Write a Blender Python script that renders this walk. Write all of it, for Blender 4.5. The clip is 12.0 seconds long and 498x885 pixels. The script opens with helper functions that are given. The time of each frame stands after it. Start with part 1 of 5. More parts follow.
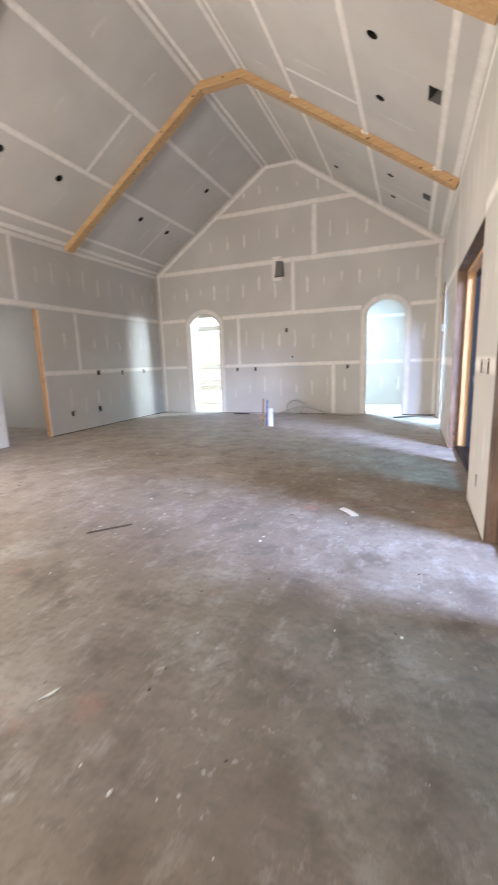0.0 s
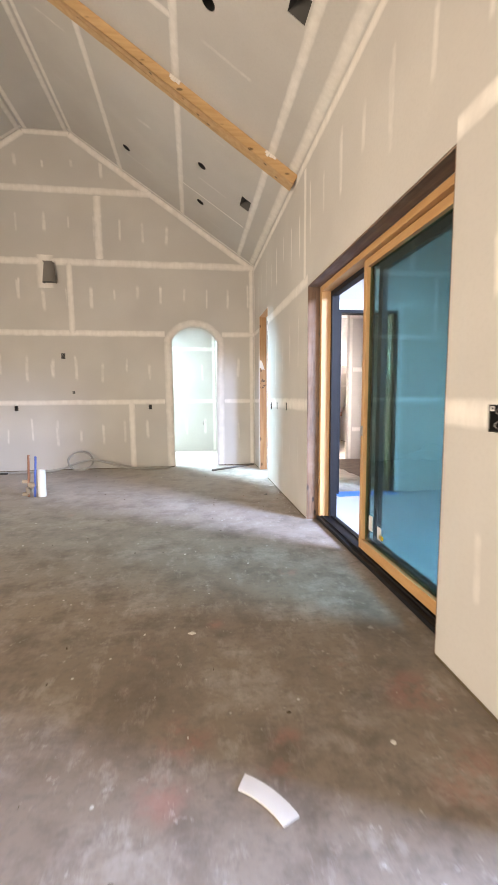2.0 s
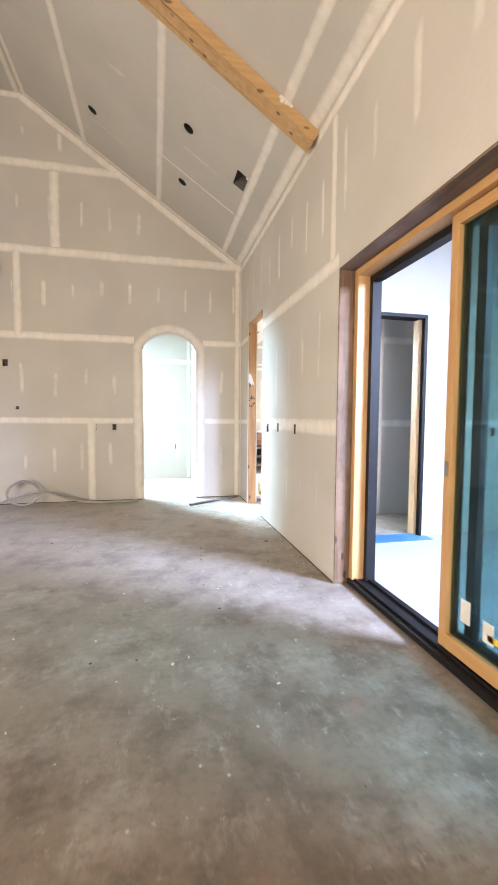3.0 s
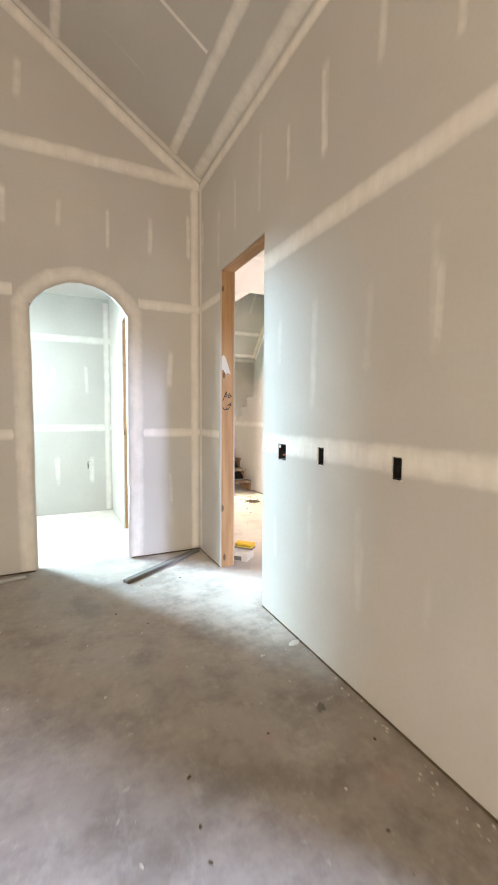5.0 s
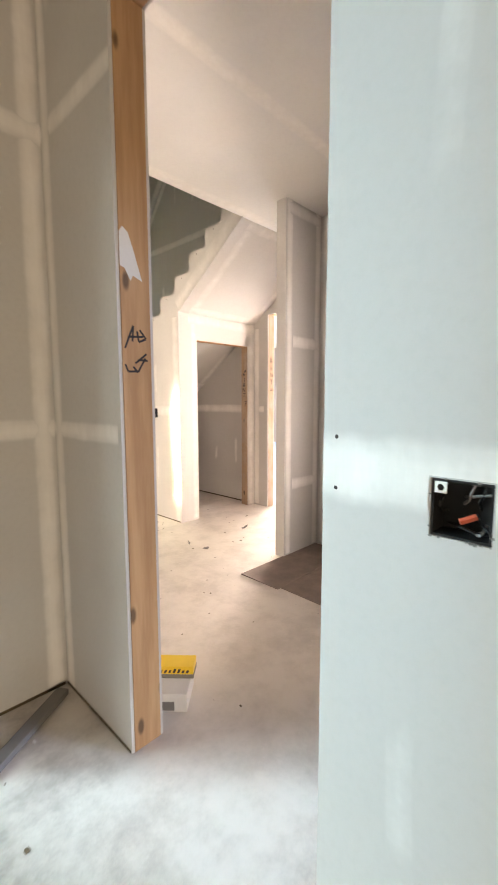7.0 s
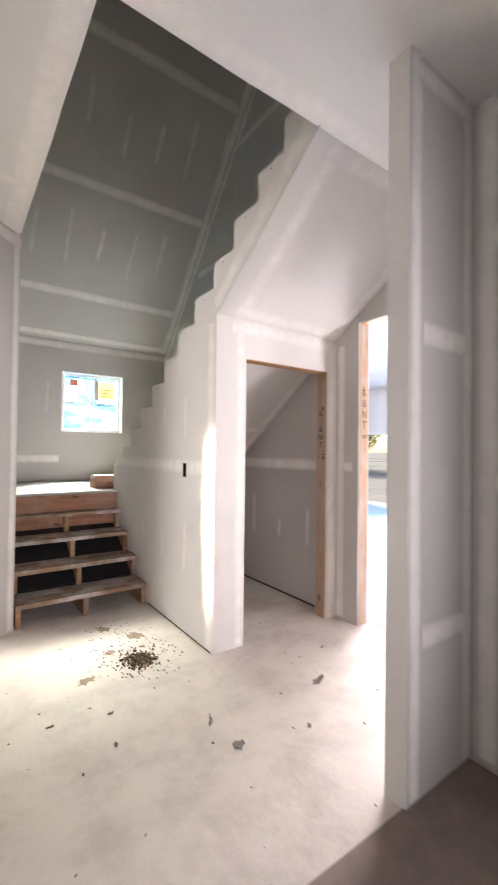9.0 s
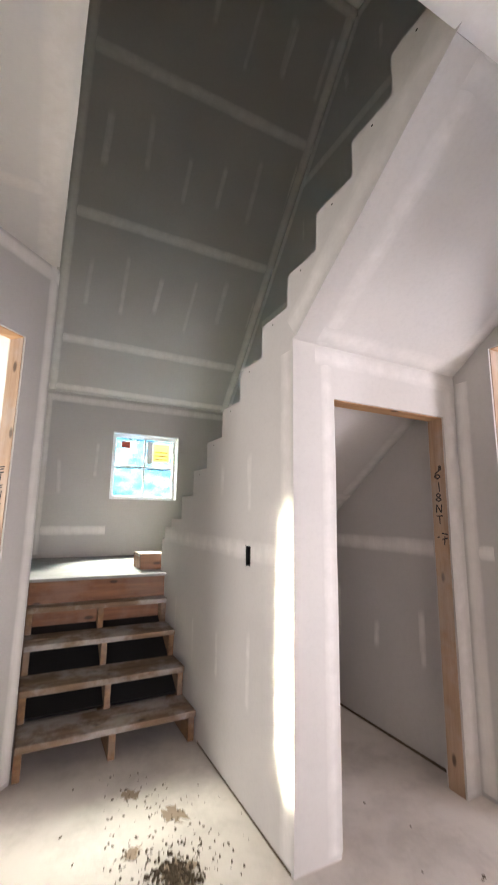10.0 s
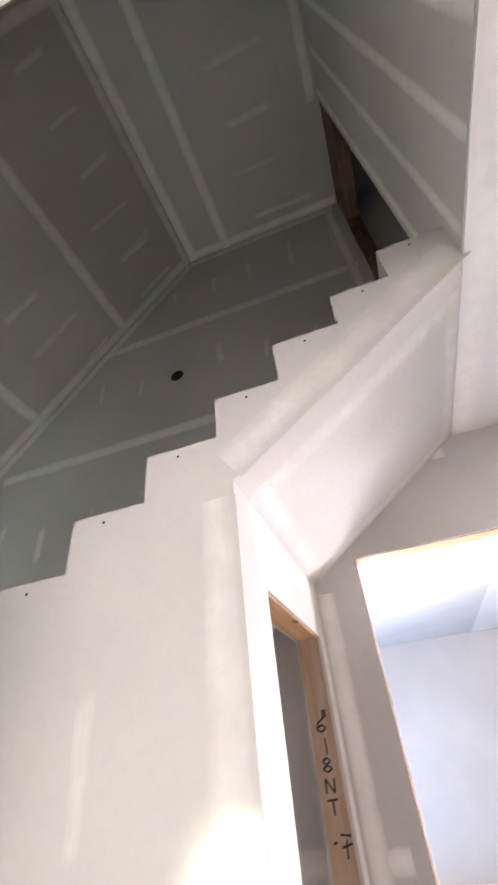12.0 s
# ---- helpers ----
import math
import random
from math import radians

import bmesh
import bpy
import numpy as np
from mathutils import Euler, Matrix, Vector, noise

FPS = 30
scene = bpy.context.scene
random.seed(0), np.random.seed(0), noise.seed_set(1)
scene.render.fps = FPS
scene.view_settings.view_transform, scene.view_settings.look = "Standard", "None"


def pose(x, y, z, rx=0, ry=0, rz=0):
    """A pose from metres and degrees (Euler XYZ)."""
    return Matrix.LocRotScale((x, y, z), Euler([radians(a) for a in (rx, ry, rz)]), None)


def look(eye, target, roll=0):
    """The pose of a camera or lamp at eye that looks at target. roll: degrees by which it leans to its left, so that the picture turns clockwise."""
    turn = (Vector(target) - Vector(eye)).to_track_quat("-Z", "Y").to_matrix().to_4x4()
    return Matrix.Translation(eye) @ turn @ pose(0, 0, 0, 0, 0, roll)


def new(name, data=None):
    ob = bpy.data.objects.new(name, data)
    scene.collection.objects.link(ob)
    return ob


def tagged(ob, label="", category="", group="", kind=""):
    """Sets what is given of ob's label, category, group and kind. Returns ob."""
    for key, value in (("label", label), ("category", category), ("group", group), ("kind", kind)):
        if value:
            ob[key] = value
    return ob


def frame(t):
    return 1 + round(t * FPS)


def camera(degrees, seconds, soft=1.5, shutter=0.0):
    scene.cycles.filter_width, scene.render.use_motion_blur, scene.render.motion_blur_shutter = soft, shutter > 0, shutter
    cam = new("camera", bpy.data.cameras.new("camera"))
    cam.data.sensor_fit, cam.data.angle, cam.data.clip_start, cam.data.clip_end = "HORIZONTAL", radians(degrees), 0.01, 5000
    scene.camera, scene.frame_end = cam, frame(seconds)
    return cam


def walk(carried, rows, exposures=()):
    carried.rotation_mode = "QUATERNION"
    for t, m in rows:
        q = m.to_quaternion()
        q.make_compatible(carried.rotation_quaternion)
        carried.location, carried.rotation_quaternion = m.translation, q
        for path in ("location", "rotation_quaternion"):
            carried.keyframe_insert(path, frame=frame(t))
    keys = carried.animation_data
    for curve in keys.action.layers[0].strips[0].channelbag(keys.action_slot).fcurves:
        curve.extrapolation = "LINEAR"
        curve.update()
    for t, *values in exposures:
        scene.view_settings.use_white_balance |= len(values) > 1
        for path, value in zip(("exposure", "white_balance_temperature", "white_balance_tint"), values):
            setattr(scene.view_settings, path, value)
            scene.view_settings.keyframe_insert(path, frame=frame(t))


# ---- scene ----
cam = camera(61.9, 12.0, shutter=0.25)
PATH = [
    (0, (0.145, -0.015, 1.296), (-0.577, 1.811, 0.918), -2.0),
    (0.5, (-0.074, 0.458, 1.297), (-0.293, 2.417, 0.962), -1.7),
    (1, (-0.266, 1.02, 1.296), (-0.3, 3.001, 1.021), -0.9),
    (1.5, (-0.41, 1.62, 1.31), (-0.231, 3.596, 1.061), -0.6),
    (2, (-0.531, 2.252, 1.3), (-0.263, 4.222, 1.08), -0.5),
    (2.5, (-0.652, 2.893, 1.297), (-0.269, 4.843, 1.075), 0.1),
    (3, (-0.701, 3.504, 1.283), (-0.257, 5.45, 1.163), 0.4),
    (3.2, (-0.728, 3.758, 1.275), (-0.264, 5.7, 1.151), 0.5),
    (4.8, (-0.747, 5.758, 1.419), (0.048, 7.586, 1.254), 0.4),
    (5, (-0.711, 6.032, 1.409), (0.141, 7.836, 1.271), 0.3),
    (5.5, (-0.593, 6.66, 1.386), (0.363, 8.412, 1.265), -0.0),
    (6, (-0.482, 7.219, 1.356), (0.621, 8.882, 1.219), 0.1),
    (6.5, (-0.323, 7.737, 1.375), (0.924, 9.289, 1.182), 0.2),
    (7, (-0.094, 8.179, 1.349), (1.342, 9.555, 1.14), -0.1),
    (7.2, (-0.011, 8.311, 1.373), (1.481, 9.625, 1.154), -0.1),
    (8.8, (1.091, 9.274, 1.359), (2.389, 10.796, 1.373), 0.3),
    (9, (1.183, 9.405, 1.352), (2.342, 11.034, 1.385), 0.7),
    (9.5, (1.374, 9.778, 1.37), (2.297, 11.549, 1.479), 1.1),
    (10, (1.55, 10.176, 1.413), (2.445, 11.932, 1.751), 0.9),
    (10.5, (1.609, 10.556, 1.45), (2.646, 12.152, 2.065), -0.9),
    (11, (1.632, 10.902, 1.489), (2.837, 12.248, 2.347), -2.9),
    (11.5, (1.651, 11.204, 1.541), (3.041, 12.185, 2.591), -4.9),
    (12, (1.569, 11.418, 1.569), (3.103, 11.85, 2.777), -6.6),
]
EXPOSURE = [
    (0.0, 1.22, 6250, 10), (0.5, 1.25, 8000, 10), (1.0, 1.22, 8700, 10), (1.5, 1.22, 7800, 10), (2.0, 1.28, 7200, 10), (2.5, 1.35, 6700, 10), (3.0, 1.45, 7200, 10),
    (5.0, 1.05, 7500, 10), (6.0, 0.72, 7300, 10), (7.0, 0.55, 7900, 10), (9.0, 0.2, 6400, 10), (9.5, 0.0, 6400, 10), (10.0, -0.1, 6400, 10), (11.0, 0.27, 6500, 10), (12.0, 0.47, 6300, 10),
]
walk(cam, [(t, look(eye, target, roll)) for t, eye, target, roll in PATH], EXPOSURE)

# ---- world, sun and large lights ----
world = bpy.data.worlds.new("sky")
world.use_nodes = True
scene.world = world
wn = world.node_tree
sky = wn.nodes.new("ShaderNodeTexSky")
sky.sky_type = "NISHITA"
sky.sun_disc = False
SUN_EL, SUN_AZ = 32.0, 30.0        # elevation; degrees east of north
sky.sun_elevation = radians(SUN_EL)
sky.sun_rotation = radians(SUN_AZ)
wn.links.new(sky.outputs[0], wn.nodes["Background"].inputs[0])
wn.nodes["Background"].inputs[1].default_value = 0.15

sun = new("sun", bpy.data.lights.new("sun", "SUN"))
sun.data.energy, sun.data.angle, sun.data.color = 4.5, radians(0.5), (1.0, 0.93, 0.82)
sd = Vector((math.sin(radians(SUN_AZ)) * math.cos(radians(SUN_EL)), math.cos(radians(SUN_AZ)) * math.cos(radians(SUN_EL)), math.sin(radians(SUN_EL))))
sun.matrix_world = look(sd * 30, (0, 0, 0))


def area_lamp(name, eye, target, w, h, power, color):
    """Area lamp for daylight: in a seen or assumed opening, or as added fill."""
    d = bpy.data.lights.new(name, "AREA")
    d.shape, d.size, d.size_y, d.energy, d.color = "RECTANGLE", w, h, power, color
    ob = new(name, d)
    ob.matrix_world = look(eye, target)
    return ob


WARM = (1.0, 0.86, 0.72)
# Overhead fill added to brighten the vestibule walls; no skylight is seen.
area_lamp("vestibule_ceiling_fill", (-2.3, 11.72, 3.04), (-2.3, 11.715, 0.0), 0.66, 0.66, 105, (0.64, 0.86, 1.0))
area_lamp("daylight_north_transom", (-2.25, 12.22, 2.62), (0.5, 8.6, 0.7), 0.5, 0.5, 72, (0.46, 0.74, 1.0)).data.spread = radians(80)
area_lamp("daylight_north_transom_west", (-2.3, 12.22, 2.62), (-6.3, 9.0, 1.2), 0.45, 0.5, 44, (0.80, 0.94, 1.0)).data.spread = radians(100)
area_lamp("daylight_patio", (5.2, 2.0, 3.2), (0.4, 4.85, 0.3), 2.0, 1.4, 310, (0.46, 0.60, 1.0)).data.spread = radians(85)
area_lamp("daylight_stair_window", (2.72, 16.5, 3.35), (2.72, 13.6, 0.9), 1.4, 1.0, 3200, (1.0, 0.97, 0.80))
area_lamp("daylight_east_room", (9.8, 13.8, 0.9), (3.0, 11.1, 0.7), 2.6, 1.2, 480, (1.0, 0.88, 0.88)).data.spread = radians(80)
# Fill added to brighten the east room's far wall.
area_lamp("east_room_north_fill", (7.0, 17.58, 1.45), (5.5, 12.0, 1.0), 2.2, 1.8, 230, (1.0, 0.91, 0.97))
# This room's window is unseen; place and size suit the light on the stair wall.
area_lamp("daylight_corner_room", (-1.42, 14.0, 1.2), (1.6, 13.0, 1.15), 2.7, 2.1, 155, (1.0, 0.93, 0.90)).data.spread = radians(150)
area_lamp("daylight_hall_door", (1.56, 7.53, 1.25), (2.05, 11.6, 1.35), 0.4, 2.1, 14, (1.0, 0.92, 0.97)).data.spread = radians(50)
# Unseen source, placed from how the closet front and soffit are lit.
area_lamp("daylight_east_room_south", (6.2, 7.74, 1.2), (3.3, 11.6, 1.8), 1.9, 1.8, 108, (1.0, 0.91, 0.98)).data.spread = radians(90)
# Narrow beam added to throw the bright strip on the stair wall; source unseen.
area_lamp("stair_wall_strip_lamp", (-1.2, 14.05, 1.6), (2.59, 11.81, 0.85), 0.05, 1.1, 5.0, (1.0, 0.93, 0.60)).data.spread = radians(3.0)
# Fill from south and west; no windows are seen there, both openings are added.
area_lamp("south_fill", (-2.85, -3.85, 1.9), (-2.85, 6, 2.6), 4.4, 2.0, 45, WARM)
area_lamp("west_fill", (-6.25, 0.6, 1.7), (-2.0, 5.4, 0.2), 3.4, 1.9, 265, WARM)
# Fill added inside the closed west room, whose own light source is unseen.
area_lamp("west_room_fill", (-9.3, 5.4, 1.6), (-6, 5.6, 1.0), 1.8, 1.8, 16, (1.0, 0.95, 0.9))


# ---- materials ----
def nodes_of(name):
    m = bpy.data.materials.new(name)
    m.use_nodes = True
    nt = m.node_tree
    return m, nt, nt.nodes["Principled BSDF"]


def N(nt, kind, **kw):
    n = nt.nodes.new("ShaderNode" + kind)
    for k, v in kw.items():
        if k in n.inputs:
            n.inputs[k].default_value = v
    return n


def L(nt, a, b):
    nt.links.new(a, b)


def mix(nt, fac, a, b):
    n = nt.nodes.new("ShaderNodeMix")
    n.data_type = "RGBA"
    for sock, v in ((n.inputs[0], fac), (n.inputs[6], a), (n.inputs[7], b)):
        if isinstance(v, (int, float)):
            sock.default_value = v
        elif isinstance(v, tuple):
            sock.default_value = (*v, 1) if len(v) == 3 else v
        else:
            L(nt, v, sock)
    return n.outputs[2]


def noise_tex(nt, scale, detail=4.0, rough=0.55, vec=None):
    n = N(nt, "TexNoise", Scale=scale, Detail=detail, Roughness=rough)
    if vec is not None:
        L(nt, vec, n.inputs["Vector"])
    return n.outputs["Fac"]


def ramp(nt, fac, lo, hi):
    n = nt.nodes.new("ShaderNodeMapRange")
    n.interpolation_type = "SMOOTHSTEP"
    n.inputs["From Min"].default_value, n.inputs["From Max"].default_value = lo, hi
    L(nt, fac, n.inputs["Value"])
    return n.outputs["Result"]


def calc(nt, op, a, b):
    n = nt.nodes.new("ShaderNodeMath")
    n.operation = op
    for i, v in enumerate((a, b)):
        if isinstance(v, (int, float)):
            n.inputs[i].default_value = v
        else:
            L(nt, v, n.inputs[i])
    return n.outputs[0]


def place(nt, sx=1.0, sy=1.0, sz=1.0):
    g = nt.nodes.new("ShaderNodeNewGeometry")
    m = N(nt, "Mapping")
    m.inputs["Scale"].default_value = (sx, sy, sz)
    L(nt, g.outputs["Position"], m.inputs["Vector"])
    return m.outputs["Vector"]


def own(nt, sx=1.0, sy=1.0, sz=1.0):
    g = nt.nodes.new("ShaderNodeTexCoord")
    m = N(nt, "Mapping")
    m.inputs["Scale"].default_value = (sx, sy, sz)
    L(nt, g.outputs["Object"], m.inputs["Vector"])
    return m.outputs["Vector"]


def bump(nt, bsdf, fac, strength, dist):
    b = N(nt, "Bump", Strength=strength, Distance=dist)
    L(nt, fac, b.inputs["Height"])
    L(nt, b.outputs[0], bsdf.inputs["Normal"])


def make_drywall(name="drywall", lift=0.0):
    """Grey paper face; where the mesh carries joint compound (attribute 'feather'), the chalky white of the mud."""
    m, nt, b = nodes_of(name)
    p = place(nt)
    big, fine = noise_tex(nt, 0.9, 3, 0.5, p), noise_tex(nt, 45, 3, 0.6, p)
    paper = mix(nt, ramp(nt, big, 0.35, 0.7), tuple(c + lift for c in (0.47, 0.45, 0.425)), tuple(c + lift for c in (0.53, 0.51, 0.48)))
    paper = mix(nt, calc(nt, "MULTIPLY", ramp(nt, fine, 0.4, 0.75), 0.18), paper, tuple(c + lift for c in (0.40, 0.385, 0.36)))
    at = nt.nodes.new("ShaderNodeAttribute")
    at.attribute_name = "feather"
    edge = noise_tex(nt, 9, 4, 0.6, p)
    cover = calc(nt, "ADD", at.outputs["Fac"], calc(nt, "MULTIPLY", calc(nt, "SUBTRACT", edge, 0.5), 0.7))
    cover = calc(nt, "MULTIPLY", ramp(nt, cover, 0.1, 1.1), ramp(nt, at.outputs["Fac"], 0.0, 0.3))
    streak = noise_tex(nt, 5, 5, 0.65, place(nt, 3, 3, 0.6))
    mud = mix(nt, ramp(nt, streak, 0.3, 0.75), (0.73, 0.695, 0.65), (0.82, 0.79, 0.75))
    L(nt, mix(nt, calc(nt, "MULTIPLY", cover, 0.9), paper, mud), b.inputs["Base Color"])
    b.inputs["Roughness"].default_value = 0.92
    bump(nt, b, noise_tex(nt, 160, 2, 0.5, p), 0.06, 0.002)
    return m


def make_white(name, col, rough=0.85):
    m, nt, b = nodes_of(name)
    p = place(nt)
    f = noise_tex(nt, 2.2, 4, 0.6, p)
    L(nt, mix(nt, f, tuple(c * 0.93 for c in col), col), b.inputs["Base Color"])
    b.inputs["Roughness"].default_value = rough
    bump(nt, b, noise_tex(nt, 90, 2, 0.5, p), 0.05, 0.002)
    return m


def make_concrete(name, k, dusty):
    """Slab concrete: k scales its tone, dusty the white gypsum dust on it."""
    m, nt, b = nodes_of(name)
    p = place(nt)
    a, c, d = noise_tex(nt, 0.55, 4, 0.6, p), noise_tex(nt, 3.2, 6, 0.68, p), noise_tex(nt, 26, 4, 0.6, p)
    base = mix(nt, ramp(nt, a, 0.36, 0.66), tuple(c * k for c in (0.325, 0.258, 0.20)), tuple(c * k for c in (0.42, 0.352, 0.292)))
    base = mix(nt, calc(nt, "MULTIPLY", ramp(nt, c, 0.30, 0.56), 1.0), tuple(c * k for c in (0.20, 0.155, 0.122)), base)
    dust = calc(nt, "MULTIPLY", ramp(nt, noise_tex(nt, 1.7, 6, 0.7, place(nt, 1, 1.0, 1)), 0.48 - dusty, 0.72 - dusty), 0.5 + dusty)
    base = mix(nt, dust, base, (0.50, 0.455, 0.42))
    # trowel and drag streaks
    st = ramp(nt, noise_tex(nt, 6, 6, 0.7, place(nt, 1.7, 0.8, 1)), 0.52, 0.70)
    base = mix(nt, calc(nt, "MULTIPLY", st, 0.34), base, (0.50, 0.46, 0.42))
    st2 = ramp(nt, noise_tex(nt, 9, 6, 0.72, place(nt, 0.9, 1.6, 1)), 0.50, 0.66)
    base = mix(nt, calc(nt, "MULTIPLY", st2, 0.50), base, (0.17, 0.14, 0.115))
    base = mix(nt, calc(nt, "MULTIPLY", ramp(nt, d, 0.48, 0.72), 0.42), base, (0.13, 0.11, 0.095))
    # scuffed flakes of dry compound trodden into the slab
    fl = calc(nt, "MULTIPLY", ramp(nt, noise_tex(nt, 15, 5, 0.7, place(nt, 1.0, 1.0, 1)), 0.60, 0.68), ramp(nt, noise_tex(nt, 2.4, 3, 0.6, p), 0.42, 0.6))
    base = mix(nt, calc(nt, "MULTIPLY", fl, 0.55), base, (0.54, 0.51, 0.47))
    # faint red chalk
    red = ramp(nt, noise_tex(nt, 1.9, 2, 0.4, place(nt, 1, 1, 1)), 0.66, 0.76)
    red = calc(nt, "MULTIPLY", red, ramp(nt, noise_tex(nt, 14, 3, 0.6, p), 0.48, 0.6))
    # rubbed red marking chalk: x, y, reach
    rub = ramp(nt, noise_tex(nt, 7, 4, 0.65, p), 0.40, 0.62)
    for x, y, r in ((-0.59, 3.72, 0.16), (-0.66, 3.50, 0.13), (-0.2, 3.66, 0.10), (0.38, 3.43, 0.22), (0.40, 3.85, 0.20), (0.15, 5.16, 0.12), (-0.43, 4.52, 0.07), (-1.0, 1.04, 0.10), (0.12, 7.55, 0.08), (0.45, 7.2, 0.09)):
        d2 = N(nt, "VectorMath")
        d2.operation = "DISTANCE"
        L(nt, p, d2.inputs[0])
        d2.inputs[1].default_value = (x, y, 0)
        spot = calc(nt, "SUBTRACT", 1.0, ramp(nt, d2.outputs["Value"], r * 0.2, r))
        red = calc(nt, "MAXIMUM", red, calc(nt, "MULTIPLY", spot, rub))
    base = mix(nt, calc(nt, "MULTIPLY", red, 0.42), base, (0.40, 0.17, 0.14))
    specks = N(nt, "TexVoronoi", Scale=9.0)
    L(nt, p, specks.inputs["Vector"])
    base = mix(nt, calc(nt, "MULTIPLY", calc(nt, "SUBTRACT", 1.0, ramp(nt, specks.outputs["Distance"], 0.03, 0.09)), ramp(nt, c, 0.5, 0.6)), base, (0.62, 0.6, 0.57))
    # hall, vestibule and far floor paler: gypsum dust with brighter light painted in
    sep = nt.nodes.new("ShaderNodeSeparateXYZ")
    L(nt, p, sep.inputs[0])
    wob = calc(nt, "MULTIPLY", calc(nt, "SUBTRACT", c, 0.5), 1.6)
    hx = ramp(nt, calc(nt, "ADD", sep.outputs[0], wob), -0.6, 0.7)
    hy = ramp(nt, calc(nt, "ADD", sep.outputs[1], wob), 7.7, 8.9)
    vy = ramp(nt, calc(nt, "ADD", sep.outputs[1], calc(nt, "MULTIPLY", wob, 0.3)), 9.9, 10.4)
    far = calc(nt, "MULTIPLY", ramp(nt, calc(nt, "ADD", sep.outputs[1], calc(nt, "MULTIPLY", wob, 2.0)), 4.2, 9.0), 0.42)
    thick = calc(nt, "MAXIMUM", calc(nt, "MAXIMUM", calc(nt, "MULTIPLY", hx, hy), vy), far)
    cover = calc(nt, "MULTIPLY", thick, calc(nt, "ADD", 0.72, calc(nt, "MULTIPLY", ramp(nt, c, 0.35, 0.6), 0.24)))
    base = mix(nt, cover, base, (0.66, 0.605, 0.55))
    L(nt, base, b.inputs["Base Color"])
    b.inputs["Specular IOR Level"].default_value = 0.55
    r = nt.nodes.new("ShaderNodeMapRange")
    r.inputs["To Min"].default_value, r.inputs["To Max"].default_value = 0.42, 0.74
    L(nt, c, r.inputs["Value"])
    L(nt, r.outputs[0], b.inputs["Roughness"])
    bump(nt, b, calc(nt, "ADD", d, calc(nt, "MULTIPLY", c, 2.0)), 0.25, 0.006)
    return m


def make_wood(name, light, dark, axis="z", rough=0.72, knots=True, dirt=0.0):
    """Sawn lumber with grain along one axis of the world."""
    m, nt, b = nodes_of(name)
    s = {"x": (1.2, 16, 16), "y": (16, 1.2, 16), "z": (16, 16, 1.2)}[axis]
    k = {"x": (4.5, 11, 11), "y": (11, 4.5, 11), "z": (11, 11, 4.5)}[axis]
    g = noise_tex(nt, 1.6, 5, 0.62, place(nt, *s))
    col = mix(nt, ramp(nt, g, 0.32, 0.7), dark, light)
    col = mix(nt, calc(nt, "MULTIPLY", noise_tex(nt, 0.9, 3, 0.5, place(nt, 2, 2, 2)), 0.35), col, tuple(c * 0.72 for c in light))
    if knots:
        v = N(nt, "TexVoronoi", Scale=1.0)
        L(nt, place(nt, *k), v.inputs["Vector"])
        kn = calc(nt, "SUBTRACT", 1.0, ramp(nt, v.outputs["Distance"], 0.09, 0.20))
        col = mix(nt, calc(nt, "MULTIPLY", kn, 0.85), col, tuple(c * 0.2 for c in dark))
    if dirt:
        col = mix(nt, calc(nt, "MULTIPLY", ramp(nt, noise_tex(nt, 3.5, 5, 0.65, place(nt)), 0.42, 0.62), dirt), col, (0.42, 0.39, 0.36))
    L(nt, col, b.inputs["Base Color"])
    b.inputs["Roughness"].default_value = rough
    bump(nt, b, g, 0.25, 0.002)
    return m


def make_plain(name, col, rough=0.5, metal=0.0, vary=0.12):
    m, nt, b = nodes_of(name)
    f = noise_tex(nt, 7, 4, 0.6, place(nt))
    L(nt, mix(nt, f, tuple(c * (1 - vary) for c in col), tuple(min(1, c * (1 + vary)) for c in col)), b.inputs["Base Color"])
    b.inputs["Roughness"].default_value, b.inputs["Metallic"].default_value = rough, metal
    return m


def make_glass(name, tint, gloss=0.04):
    m, nt, b = nodes_of(name)
    nt.nodes.remove(b)
    out = nt.nodes["Material Output"]
    t = N(nt, "BsdfTransparent")
    t.inputs[0].default_value = (*tint, 1)
    g = N(nt, "BsdfGlossy", Roughness=0.01)
    g.inputs[0].default_value = (0.8, 0.95, 1.0, 1)
    fr = N(nt, "LayerWeight", Blend=0.5)
    mx = nt.nodes.new("ShaderNodeMixShader")
    L(nt, calc(nt, "ADD", calc(nt, "MULTIPLY", calc(nt, "POWER", fr.outputs["Facing"], 5.0), 0.8), gloss), mx.inputs[0])
    L(nt, t.outputs[0], mx.inputs[1])
    L(nt, g.outputs[0], mx.inputs[2])
    L(nt, mx.outputs[0], out.inputs[0])
    return m


def make_film():
    """Window glass under wrinkled blue protective film, thinner towards its top corner."""
    m, nt, b = nodes_of("filmed_window_glass")
    nt.nodes.remove(b)
    out = nt.nodes["Material Output"]
    p = place(nt, 1.0, 1.0, 2.2)
    f = ramp(nt, noise_tex(nt, 4.0, 5, 0.6, p), 0.36, 0.66)
    t = N(nt, "BsdfTransparent")
    L(nt, mix(nt, f, (0.22, 0.47, 0.74), (0.56, 0.77, 0.87)), t.inputs[0])
    d = N(nt, "BsdfTranslucent")
    L(nt, mix(nt, f, (0.20, 0.50, 0.85), (0.62, 0.86, 0.95)), d.inputs[0])
    mx = nt.nodes.new("ShaderNodeMixShader")
    mx.inputs[0].default_value = 0.03
    L(nt, t.outputs[0], mx.inputs[1])
    L(nt, d.outputs[0], mx.inputs[2])
    L(nt, mx.outputs[0], out.inputs[0])
    return m


